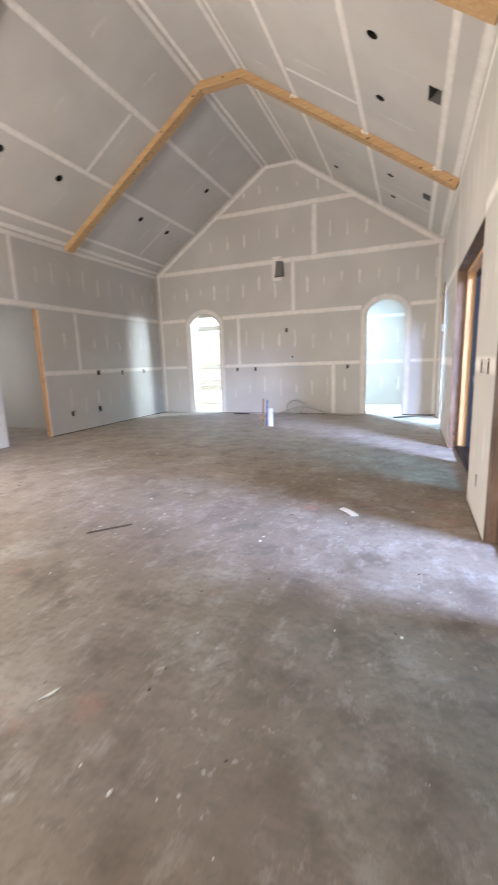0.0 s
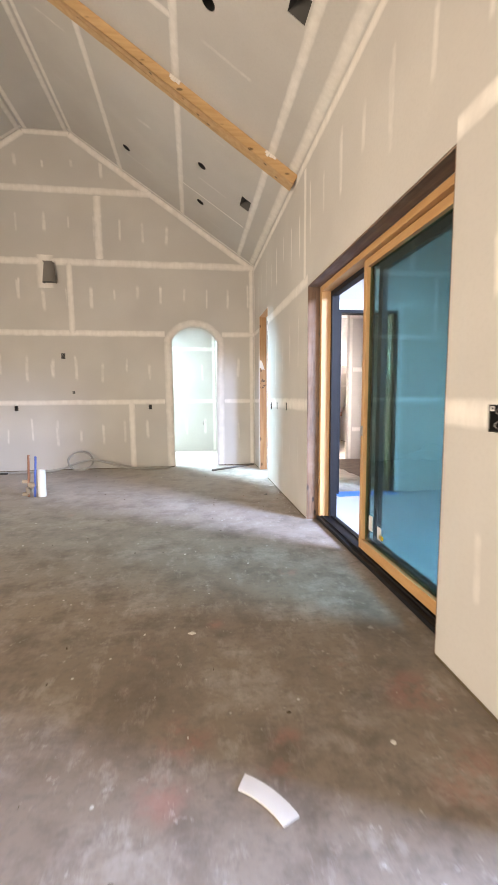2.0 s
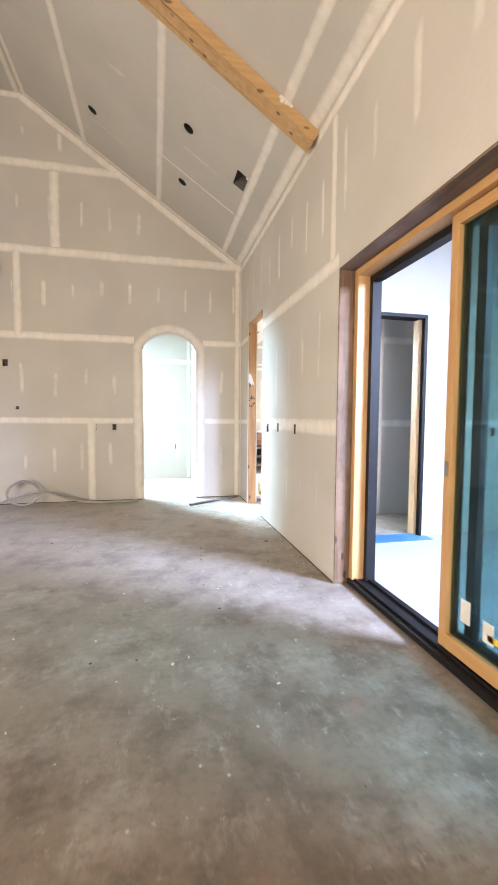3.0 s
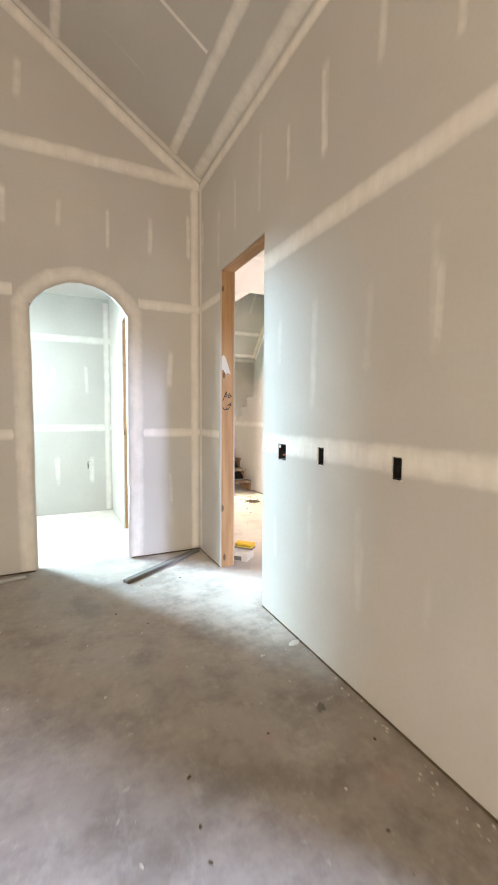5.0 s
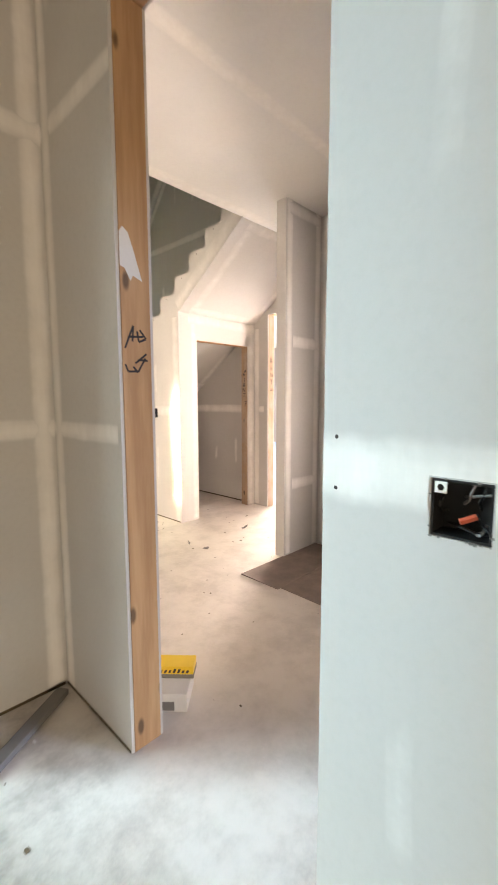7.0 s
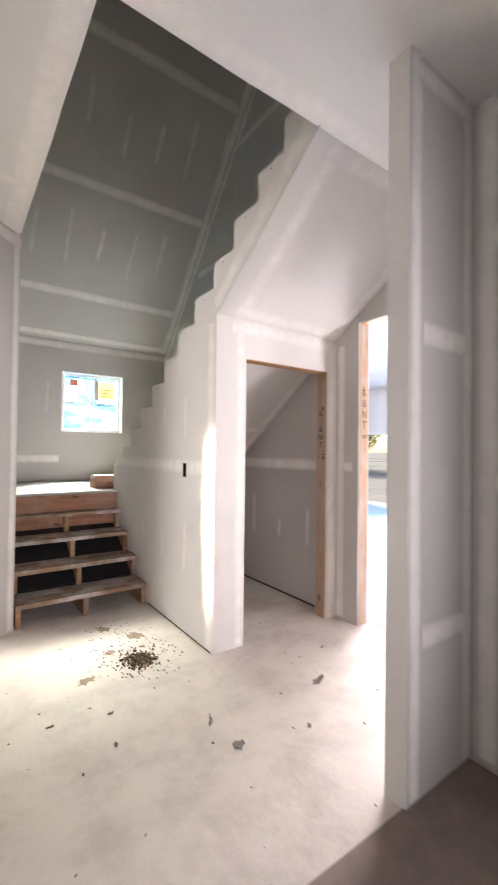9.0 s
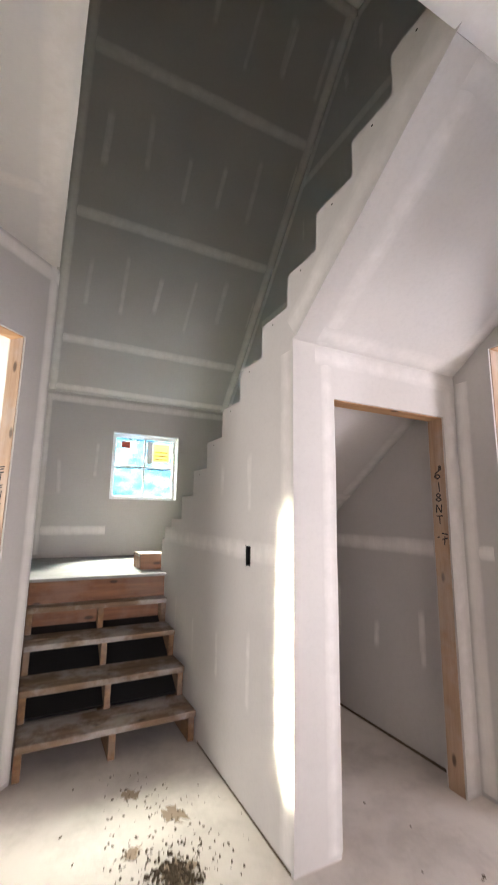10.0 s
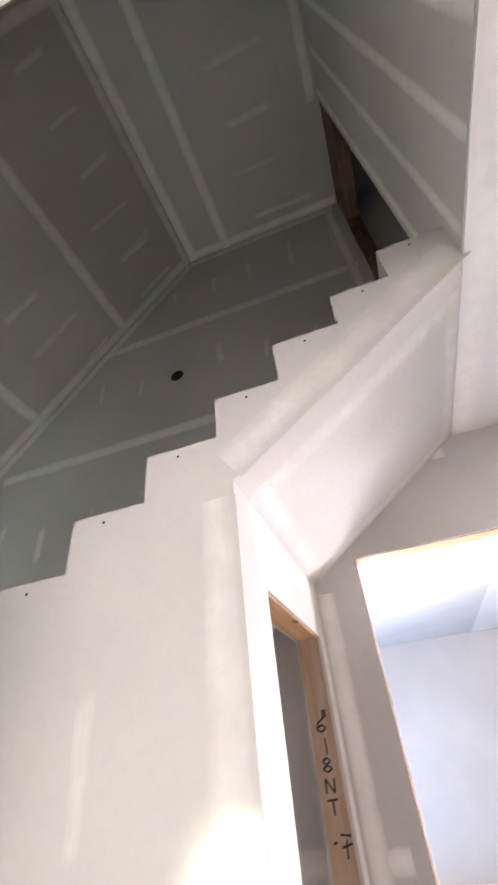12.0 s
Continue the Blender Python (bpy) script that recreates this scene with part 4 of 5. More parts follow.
def writing(text, size, gap, down):
    out = []
    for i, ch in enumerate(text):
        for x0, y0, x1, y1 in GLYPH.get(ch, ()):
            ox, oy = (0, -i * gap) if down else (i * gap, 0)
            out.append((x0 * size + ox, y0 * size + oy, x1 * size + ox, y1 * size + oy))
    return out


# doorway of the hall: two scribbled lines on the far stud, which faces -y
SCRAWL = [(0.0, -0.05, 0.035, 0.03), (0.035, 0.03, 0.03, -0.025), (0.012, -0.01, 0.075, -0.005), (0.06, 0.018, 0.085, -0.012), (0.085, -0.012, 0.055, -0.025), (0.055, -0.025, 0.05, 0.012)]
strokes(door_hall, "marking", SCRAWL, INK, (XW + 0.022, DR[1] - 0.0045, 1.575), (1, 0, 0), (0, 0, 1), 0.0006)
strokes(door_hall, "marking", [(0.0, -0.005, 0.01, -0.03), (0.01, -0.03, 0.045, -0.028), (0.03, -0.012, 0.05, -0.032), (0.04, 0.0, 0.085, 0.035), (0.05, 0.012, 0.09, 0.012), (0.05, -0.03, 0.08, 0.02)], INK, (XW + 0.022, DR[1] - 0.0045, 1.475), (1, 0, 0), (0, 0, 1), 0.0006)
bm = bmesh.new()
bm.faces.new([bm.verts.new((XW + x, DR[1] - 0.0052, z)) for x, z in ((0.012, 1.80), (0.03, 1.795), (0.052, 1.755), (0.062, 1.775), (0.098, 1.76), (0.082, 1.81), (0.066, 1.86), (0.046, 1.915), (0.026, 1.93), (0.012, 1.91))])
part("compound_smear", bm, CHALK, door_hall)
strokes(door_cl, "marking", writing("6", 0.05, 0.078, True) + [(a * 0.5 + 0.03, b * 0.5 + 0.05, c * 0.5 + 0.03, d * 0.5 + 0.05) for a, b, c, d in writing("8", 0.05, 0, True)] + [(0.03, -0.02, 0.032, -0.075)] + [(a, b - 0.13, c, d - 0.13) for a, b, c, d in writing("8NT", 0.046, 0.064, True)] + [(0.0, -0.335, 0.015, -0.33), (0.03, -0.345, 0.07, -0.335), (0.045, -0.375, 0.05, -0.325), (0.03, -0.31, 0.07, -0.315)], INK, (CO[1] - 0.0045, CY + 0.085, 1.63), (0, -1, 0), (0, 0, 1), 0.0006)
strokes(door_er, "marking", writing("68NT-", 0.055, 0.085, True), INK, (EX + 0.035, EO[1] - 0.0045, 1.78), (1, 0, 0), (0, 0, 1), 0.0006)
dn = Vector((DD.x, DD.y, 0))
dp = Vector(f_dg(DO[0] + 0.0045, 1.62, 0.085))
acr = Vector((1, -1, 0)).normalized()
strokes(door_diag, "marking", writing("-T-N-6-8", 0.045, 0.05, True), INK, dp, acr, (0, 0, 1), 0.0006)
strokes(door_diag, "marking", [(0.0, -0.55, 0.02, -0.3), (0.02, -0.5, 0.04, -0.33), (0.0, -0.48, 0.035, -0.42)], REDINK, dp, acr, (0, 0, 1), 0.0007)


# ---- ceiling beams ----
def beam(y, seed):
    """Box beam of pine under the vault: two rafters and a short collar."""
    d, hw, gap = 0.105, 0.085, 0.035
    th = thing("ceiling_beam", (RX1, y, RZ), "golden pine box beam with knots under the vaulted ceiling", "beam", "ceiling beams")
    inv = Matrix.Translation((-RX1, -y, -RZ))

    def raft(f, name):
        bm = slab([(gap - 0.05, y - hw), (SL + 0.05, y - hw), (SL + 0.05, y + hw), (gap - 0.05, y + hw)], [], lambda u, v, w: f(u, v, w - d - 0.002), d)
        bmesh.ops.bevel(bm, geom=list(bm.edges), offset=0.006, segments=2, affect="EDGES")
        bm.transform(inv)
        return part(name, bm, BEAM, th)
    raft(f_cr, "rafter")
    raft(f_cl, "rafter")
    bm = box((RX0 - 0.02, y - hw + 0.003, RZ - d - 0.012), (RX1 + 0.02, y + hw - 0.003, RZ - 0.002), 0.006)
    bm.transform(inv)
    part("collar", bm, BEAM, th)
    # ragged compound where the seams meet the beam
    for u in (0.34, 1.52, 2.76):
        bm, ly = mud_bm()
        rnd = random.Random(seed + int(u * 10))
        for i in range(5):
            add_mud(bm, ly, lambda a, b, w: f_cr(a, y - hw - 0.001 + w, -b), (u - 0.05 + i * 0.024, 0.0), (u - 0.05 + i * 0.024 + rnd.uniform(-0.01, 0.01), rnd.uniform(0.025, 0.06)), 0.035, 0.002, False)
        bm.transform(inv)
        part("compound_smear", bm, DRY, th)
    return th


beam(6.955, 1)
beam(3.76, 2)


# ---- cut-outs in the ceiling ----
def can(f, u, v, r=0.062, depth=0.11, label="round black recessed-light cut-out in the ceiling"):
    c = Vector(f(u, v, 0))
    nrm = (Vector(f(u, v, 1)) - c).normalized()
    rot = nrm.to_track_quat("Z", "Y").to_matrix().to_4x4()
    th = new("recessed_light_can")
    th.matrix_world = Matrix.Translation(c) @ rot
    tagged(th, label, "ceiling light", "recessed light cans")
    bm = bmesh.new()
    bmesh.ops.create_cone(bm, cap_ends=False, segments=20, radius1=r - 0.003, radius2=r - 0.006, depth=depth)
    bm.transform(Matrix.Translation((0, 0, depth / 2 + 0.003)))
    part("housing", bm, PLASTIC, th)
    bm = bmesh.new()
    bmesh.ops.create_circle(bm, cap_ends=True, segments=20, radius=r - 0.006)
    bm.transform(Matrix.Translation((0, 0, depth)))
    part("cap", bm, PLASTIC, th)
    return th


for x, y in CANS_R:
    can(f_cr, up_r(x), y)
for x, y in CANS_L:
    can(f_cl, up_l(x), y)
can(f_hc, 1.838, 9.312, 0.085)


def register(f, u, v, a, b, depth=0.12, liner=None):
    """Square duct boot seen through its cut-out."""
    th = new("ceiling_duct_boot")
    c = Vector(f(u, v, 0))
    th.matrix_world = Matrix.Translation(c)
    tagged(th, "square galvanised duct boot in the ceiling cut-out", "vent", "ceiling duct boots")
    sh = Matrix.Translation(-c)
    for n, ring in (("side", [(-a, -b, -a, b)]), ("side", [(a, -b, a, b)]), ("side", [(-a, -b, a, -b)]), ("side", [(-a, b, a, b)])):
        for x0, y0, x1, y1 in ring:
            bm = bmesh.new()
            k1, k2 = 0.985, 0.6
            bm.faces.new([bm.verts.new(p) for p in (f(u + x0 * k1, v + y0 * k1, 0.004), f(u + x1 * k1, v + y1 * k1, 0.004), f(u + x1 * k2, v + y1 * k2, depth), f(u + x0 * k2, v + y0 * k2, depth))])
            bm.transform(sh)
            part(n, bm, liner or DUCT, th)
    # Black sheet across the duct, its colour standing for the unlit depth.
    bm = bmesh.new()
    bm.faces.new([bm.verts.new(f(u + x * 0.62, v + y * 0.62, depth)) for x, y in ((-a, -b), (a, -b), (a, b), (-a, b))])
    bm.transform(sh)
    part("dark_throat", bm, PLASTIC, th)
    # White sheet for the bright spot in the vent; a highlight set as colour.
    bm = bmesh.new()
    bm.faces.new([bm.verts.new(f(u + x, v + y, depth - 0.03)) for x, y in ((-a * 0.5, -0.01), (a * 0.1, -b * 0.05), (a * 0.05, b * 0.35), (-a * 0.4, b * 0.3))])
    bm.transform(sh)
    part("highlight_tab", bm, VINYL, th)


for x, y in VENTS:
    register(f_cr, up_r(x), y, 0.11, 0.14)
register(f_hc, 1.1575, 11.54, 0.127, 0.24, 0.2, DULL)


# ---- boxes in the walls ----
def rod(pts, r, n=6):
    """A round wire through the points."""
    bm = bmesh.new()
    pts = [Vector(p) for p in pts]
    prev = None
    for i, p in enumerate(pts):
        d = (pts[min(i + 1, len(pts) - 1)] - pts[max(i - 1, 0)]).normalized()
        s = d.orthogonal().normalized()
        if prev:
            s = prev[0] - d * prev[0].dot(d)
            s.normalize()
        t = d.cross(s)
        ring = [bm.verts.new(p + (s * math.cos(6.2832 * k / n) + t * math.sin(6.2832 * k / n)) * r) for k in range(n)]
        if prev:
            for k in range(n):
                bm.faces.new((prev[1][k], prev[1][(k + 1) % n], ring[(k + 1) % n], ring[k]))
        else:
            bm.faces.new(list(reversed(ring)))
        prev = (s, ring)
    bm.faces.new(prev[1])
    return bm


def wall_box(f, u, v, a, b, label="black plastic electrical box set in the drywall"):
    th = new("electrical_box")
    c = Vector(f(u, v, 0))
    th.matrix_world = Matrix.Translation(c)
    tagged(th, label, "electrical box", "electrical boxes")
    sh = Matrix.Translation(-c)
    bm = slab(rect(u - a + 0.001, u + a - 0.001, v - b + 0.001, v + b - 0.001), [rect(u - a + 0.005, u + a - 0.005, v - b + 0.005, v + b - 0.005)], lambda p, q, w: f(p, q, w + 0.003), 0.06)
    bm.transform(sh)
    part("shell", bm, PLASTIC, th)
    bm = slab(rect(u - a + 0.001, u + a - 0.001, v - b + 0.001, v + b - 0.001), [], lambda p, q, w: f(p, q, w + 0.055), 0.004)
    bm.transform(sh)
    part("back", bm, PLASTIC, th)
    rnd = random.Random(int(u * 100 + v * 10))
    # folded conductors inside
    for k in range(8 if a > 0.045 else 3):
        p, q = rnd.uniform(-a * 0.7, a * 0.7), rnd.uniform(-b * 0.75, b * 0.75)
        bend = rnd.uniform(0, 6.28)
        pts = []
        for i in range(6):
            pts.append(f(u + max(-a + 0.009, min(a - 0.009, p)), v + max(-b + 0.009, min(b - 0.009, q)), 0.018 + 0.03 * abs(i - 2.5) / 2.5))
            p, q, bend = p + 0.016 * math.cos(bend), q + 0.016 * math.sin(bend), bend + rnd.uniform(-0.7, 0.7)
        bm = rod(pts, 0.0026)
        bm.transform(sh)
        part("wire", bm, rnd.choice((PLASTIC, PLASTIC, CABLE, DULL)), th)
    if a > 0.045:
        bm = rod([f(u + 0.004, v - 0.022, 0.014), f(u - 0.006, v - 0.018, 0.02), f(u - 0.018, v - 0.012, 0.028)], 0.006)
        bm.transform(sh)
        part("wire_nut", bm, REDINK, th, "red wire nut")
        # the plastic ear with its screw hole, and the torn paper round it
        bm = slab(rect(u + a - 0.026, u + a - 0.006, v + b - 0.026, v + b - 0.006), [disc(u + a - 0.016, v + b - 0.016, 0.006, 10)], lambda p, q, w: f(p, q, w + 0.002), 0.003)
        bm.transform(sh)
        part("ear", bm, CHALK, th)
    # broken gypsum along the cut
    bm = bmesh.new()
    for k in range(int(70 * (a + b)) + 6):
        e = rnd.uniform(-1, 1)
        x, y = ((e * a, rnd.choice((-b, -b, b))) if rnd.random() < 0.6 else (rnd.choice((-a, a)), e * b))
        s = rnd.uniform(0.0015, 0.0045)
        for w in (0,):
            ring = [f(u + x + s * rnd.uniform(0.6, 1.6) * math.cos(i * 1.2566), v + y + s * rnd.uniform(0.5, 1.2) * math.sin(i * 1.2566), -0.0012) for i in range(5)]
            base = [bm.verts.new(c) for c in ring]
            tip = bm.verts.new(f(u + x, v + y, 0.004))
            bm.faces.new(base)
            for i in range(5):
                bm.faces.new((base[i], base[(i + 1) % 5], tip))
    bm.transform(sh)
    tagged(part("broken_edge", bm, CHALK if rnd.random() < 0.5 else DULL, th), "crumbled gypsum edge of the cut-out", "", "", "stuff")


for y, z, a, b in SW:
    wall_box(f_e, y, z, a, b)
for x, z, a, b in NB:
    wall_box(f_n, x, z, a, b)
for y, z, a, b in WB:
    wall_box(f_w, y, z, a, b)
wall_box(f_saw, *SB)
wall_box(f_vb, -0.25, 0.67, 0.03, 0.05)
wall_box(f_pn, 3.0125, 1.14, 0.0275, 0.05)

# dryer-type duct boot high on the far wall
th = thing("duct_boot", (-2.9, YF, 3.3), "grey tapered duct boot hanging on the drywall", "vent")
bm = bmesh.new()
bmesh.ops.create_cone(bm, cap_ends=False, segments=24, radius1=0.115, radius2=0.075, depth=0.34)
bm.transform(Matrix.Translation((0, -0.06, 0.14)))
sol = part("sleeve", bm, DULL, th)
md = sol.modifiers.new("thickness", "SOLIDIFY")
md.thickness = 0.004
# Black disc over the sleeve's lower opening; the dark inside is painted on it.
bm = bmesh.new()
bmesh.ops.create_circle(bm, cap_ends=True, segments=24, radius=0.105)
bm.transform(Matrix.Translation((0, -0.06, -0.015)))
part("dark_mouth", bm, PLASTIC, th)
part("top_cap", box((-0.075, -0.13, 0.30), (0.075, -0.002, 0.315), 0.004), DULL, th)


# ---- sliding doors ----
def slider(y0, y1, open_far, label):
    """Pine and black aluminium sliding door in its rough timber opening; the fixed leaf near, the open half far."""
    th = thing("sliding_door", (XW, y0, 0), label, "sliding door", "patio sliding doors")
    sh = Matrix.Translation((-XW, -y0, 0))

    def add(name, a, b, mat, parent=th, bev=0.0, lab=""):
        bm = box(a, b, bev)
        bm.transform(sh)
        return part(name, bm, mat, parent, lab)
    t = 0.012
    # rough timber lining flush behind the drywall edge
    add("rough_jamb", (XW + 0.004, y1 - t, 0.002), (XW + 0.125, y1 + 0.0, SZ - t), DARKW, lab="dark weathered timber jamb")
    add("rough_jamb", (XW + 0.004, y0, 0.002), (XW + 0.125, y0 + t, SZ - t), DARKW, lab="dark weathered timber jamb")
    add("rough_header", (XW + 0.004, y0, SZ - t), (XW + 0.125, y1, SZ), DARKW_Y, lab="dark weathered timber header")
    # pine frame
    x0, x1 = XW + 0.127, XW + 0.235
    a, b, z = y0 + t, y1 - t, SZ - t
    add("frame_jamb", (x0, b - 0.05, 0.04), (x1, b, z), SASH, bev=0.004)
    add("frame_jamb", (x0, a, 0.04), (x1, a + 0.05, z), SASH, bev=0.004)
    add("frame_head", (x0, a + 0.05, z - 0.05), (x1, b - 0.05, z), SASH_Y, bev=0.004)
    add("sill_track", (x0 - 0.02, a, 0.002), (x1 + 0.07, b, 0.038), BLACK, bev=0.004)
    add("track_rail", (x0 + 0.02, a, 0.038), (x0 + 0.03, b, 0.052), BLACK)
    add("track_rail", (x1 + 0.01, a, 0.038), (x1 + 0.02, b, 0.052), BLACK)
    # black outer frame
    add("outer_jamb", (x1 - 0.012, b - 0.095, 0.04), (x1 + 0.06, b - 0.051, z - 0.05), BLACK)
    add("outer_jamb", (x1 + 0.002, a, 0.04), (x1 + 0.06, a + 0.05, z - 0.05), BLACK)
    add("outer_head", (x1 - 0.012, a + 0.051, z - 0.095), (x1 + 0.06, b - 0.096, z - 0.051), BLACK)
    # leaf
    m = 5.43 - S2[0] + y0
    lx0, lx1 = XW + 0.165, XW + 0.215
    leaf = add("leaf", (lx0, m - 0.052, 0.055), (lx1, m, z - 0.055), SASH, bev=0.003, lab="pine door leaf with tinted glass")
    add("stile", (lx0, a + 0.055, 0.055), (lx1, a + 0.105, z - 0.055), SASH, leaf, 0.003)
    add("bottom_rail", (lx0, a + 0.105, 0.055), (lx1, m - 0.052, 0.135), SASH_Y, leaf, 0.003)
    add("top_rail", (lx0, a + 0.105, z - 0.115), (lx1, m - 0.052, z - 0.055), SASH_Y, leaf, 0.003)
    g0, g1 = XW + 0.195, XW + 0.203
    pane = add("glass_pane", (g0, a + 0.105, 0.135), (g1, m - 0.052, z - 0.115), GLASS, leaf, lab="blue-green tinted glass pane")
    for nm, p, q in (("bead", (lx1 - 0.003, m - 0.075, 0.135), (lx1 + 0.012, m - 0.052, z - 0.115)), ("bead", (lx1 - 0.003, a + 0.105, 0.135), (lx1 + 0.012, m - 0.075, 0.158))):
        add(nm, p, q, BLACK, leaf)
    # second leaf, slid open behind the first
    ox0, ox1 = XW + 0.245, XW + 0.285
    leaf2 = add("sliding_leaf", (ox0, m - 0.16, 0.055), (ox1, m - 0.10, z - 0.10), BLACK, lab="sliding leaf pushed open behind the fixed one")
    add("stile", (ox0, a + 0.06, 0.055), (ox1, a + 0.12, z - 0.10), BLACK, leaf2)
    add("bottom_rail", (ox0, a + 0.12, 0.055), (ox1, m - 0.16, 0.14), BLACK, leaf2)
    add("top_rail", (ox0, a + 0.12, z - 0.16), (ox1, m - 0.16, z - 0.10), BLACK, leaf2)
    p2 = add("glass_pane", (ox0 + 0.016, a + 0.12, 0.14), (ox0 + 0.024, m - 0.16, z - 0.16), CLEAR, leaf2)
    p2.visible_shadow = False
    for yy, zz, hh, mat in ((m - 0.15, 0.24, 0.12, CARTON), (m - 0.30, 0.215, 0.10, CARTON), (m - 0.33, 0.23, 0.03, YELLOW)):
        add("sticker", (g0 - 0.0016, yy - 0.045, zz), (g0 - 0.0006, yy + 0.02, zz + hh), mat, leaf, lab="paper label on the glass")
    add("pull", (lx0 - 0.012, m - 0.035, 0.98), (lx0 + 0.002, m - 0.018, 1.06), STEEL, leaf, 0.003, "small metal pull")
    return th


slider(*S2, True, "pine-framed patio sliding door, half open, tinted glass")
slider(*S1, True, "pine-framed patio sliding door beside the drywall pier")

# dark metal frame of the door from the patio to the hall
pdf = tagged(part("door_frame_patio", box((PD[1] - 0.035, 7.447, 0.002), (PD[1] - 0.003, 7.60, 2.382), 0.003), BLACK), "thin black metal frame round the patio doorway", "door frame", "", "structure")
part("jamb", box((PD[0] + 0.003, 7.447, 0.002), (PD[0] + 0.035, 7.60, 2.382), 0.003), BLACK, pdf)
part("head", box((PD[0] + 0.036, 7.447, 2.345), (PD[1] - 0.036, 7.60, 2.382), 0.003), BLACK, pdf)
part("pine_stop", box((PD[1] - 0.075, 7.50, 0.002), (PD[1] - 0.036, 7.595, 2.34), 0.003), SASH, pdf)
tagged(part("threshold_film", box((PD[0] - 0.02, 7.30, 0.002), (PD[1] + 0.04, 7.56, 0.007), 0.002), BLUE), "bright blue protection film taped over the threshold", "film")


# ---- stairs ----
def lower_stairs():
    th = thing("lower_stairs", (1.565, 12.87, 0), "rough timber stairs with open risers and dusty plank treads", "stairs")
    sh = Matrix.Translation((-1.565, -12.87, 0))
    R, G, y0 = 0.183, 0.245, 12.875
    xa, xb = 1.572, 2.583
    for x in (xa + 0.004, (xa + xb) / 2 - 0.019, xb - 0.044):
        pts = [(y0 + 0.02, 0.002)]
        for i in range(4):
            pts += [(y0 + 0.02 + G * i, R * (i + 1) - 0.04), (y0 + 0.02 + G * (i + 1), R * (i + 1) - 0.04)]
        pts += [(13.84, R * 4 - 0.04), (13.84, 0.45), (13.3, 0.002)]
        bm = slab(pts, [], on_x(x), 0.038)
        bm.transform(sh)
        part("stringer", bm, STRING, th)
    # Black sheets added below the treads; the gaps' shade is their colour.
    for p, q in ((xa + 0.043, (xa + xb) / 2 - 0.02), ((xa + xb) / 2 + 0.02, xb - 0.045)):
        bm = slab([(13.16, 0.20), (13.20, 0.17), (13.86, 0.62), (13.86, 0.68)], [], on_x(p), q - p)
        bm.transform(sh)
        part("dark_backing", bm, PLASTIC, th, "black sheet under the treads")
    for i in range(4):
        z, y = R * (i + 1), y0 + G * i
        rnd = random.Random(i)
        for j, (p, q) in enumerate(((0.0, 0.132), (0.139, 0.272))):
            bm = box((xa + rnd.uniform(0, 0.004), y + p, z - 0.038), (xb - rnd.uniform(0, 0.004), y + q, z + rnd.uniform(-0.003, 0.001)), 0.005)
            bm.transform(sh)
            part("tread_plank", bm, TREAD, th, "dusty grey-brown plank")
    bm = box((xa + 0.045, 13.715, 0.575), (xb - 0.045, 13.732, 0.70), 0.003)
    bm.transform(sh)
    part("riser_board", bm, JOIST, th)
    return th


lower_stairs()


def landing():
    th = thing("stair_landing", (1.57, 13.73, 0), "plywood stair landing on brown joists", "landing")
    sh = Matrix.Translation((-1.57, -13.73, 0))
    zt = 0.915

    def add(name, a, b, mat, bev=0.003, lab=""):
        bm = box(a, b, bev)
        bm.transform(sh)
        return part(name, bm, mat, th, lab)
    add("deck", (1.572, 13.70, zt - 0.022), (EX - 0.005, WY - 0.005, zt), PLY, lab="dusty plywood deck")
    add("front_joist", (1.575, 13.735, zt - 0.20), (SX - 0.004, 13.775, zt - 0.024), JOIST)
    add("front_joist", (SX + 0.125, 13.735, zt - 0.20), (EX - 0.01, 13.775, zt - 0.024), JOIST)
    for x in (1.575, 2.05, 2.55, 3.1, EX - 0.06):
        add("joist", (x, 13.78, zt - 0.20), (x + 0.038, WY - 0.01, zt - 0.024), JOIST)
        add("leg", (x, 14.9, 0.002), (x + 0.038, 14.99, zt - 0.204), JOIST)
        add("leg", (x, 13.90, 0.002), (x + 0.038, 13.99, zt - 0.204), JOIST)
    add("back_board", (1.575, 14.2, 0.002), (2.57, 14.22, zt - 0.204), RAW)


landing()


def upper_stairs():
    th = thing("upper_stairs", (SX + 0.125, 13.878, 0.92), "rough timber upper stair flight behind the sawtooth wall", "stairs")
    sh = Matrix.Translation((-SX - 0.125, -13.878, -0.92))
    zp = 0.918
    for i, (y, z) in enumerate(TEETH):
        yn = TEETH[i + 1][0] if i + 1 < len(TEETH) else 10.85
        zt = z - 0.075 if i < 11 else z - 0.01
        bm = box((SX + 0.124, yn - 0.0, zt - 0.035), (EX - 0.004, y + 0.02, zt), 0.003)
        bm.transform(sh)
        part("tread_plank", bm, TREAD, th)
        bm = box((SX + 0.124, y - 0.02, zp), (EX - 0.004, y - 0.002, zt - 0.037), 0.0)
        bm.transform(sh)
        part("riser_board", bm, JOIST, th)
        zp = zt + 0.001
    # curb board at the foot
    bm = box((SX - 0.17, 13.93, 0.918), (SX + 0.12, 13.965, 1.05), 0.003)
    bm.transform(sh)
    part("curb_board", bm, JOIST, th)
    bm = box((SX - 0.17, 13.966, 1.025), (SX + 0.118, 14.20, 1.05), 0.003)
    bm.transform(sh)
    part("curb_top", bm, TREAD, th)
    bm = box((SX - 0.17, 13.966, 0.918), (SX - 0.135, 14.20, 1.023), 0.003)
    bm.transform(sh)
    part("curb_side", bm, JOIST, th)


upper_stairs()

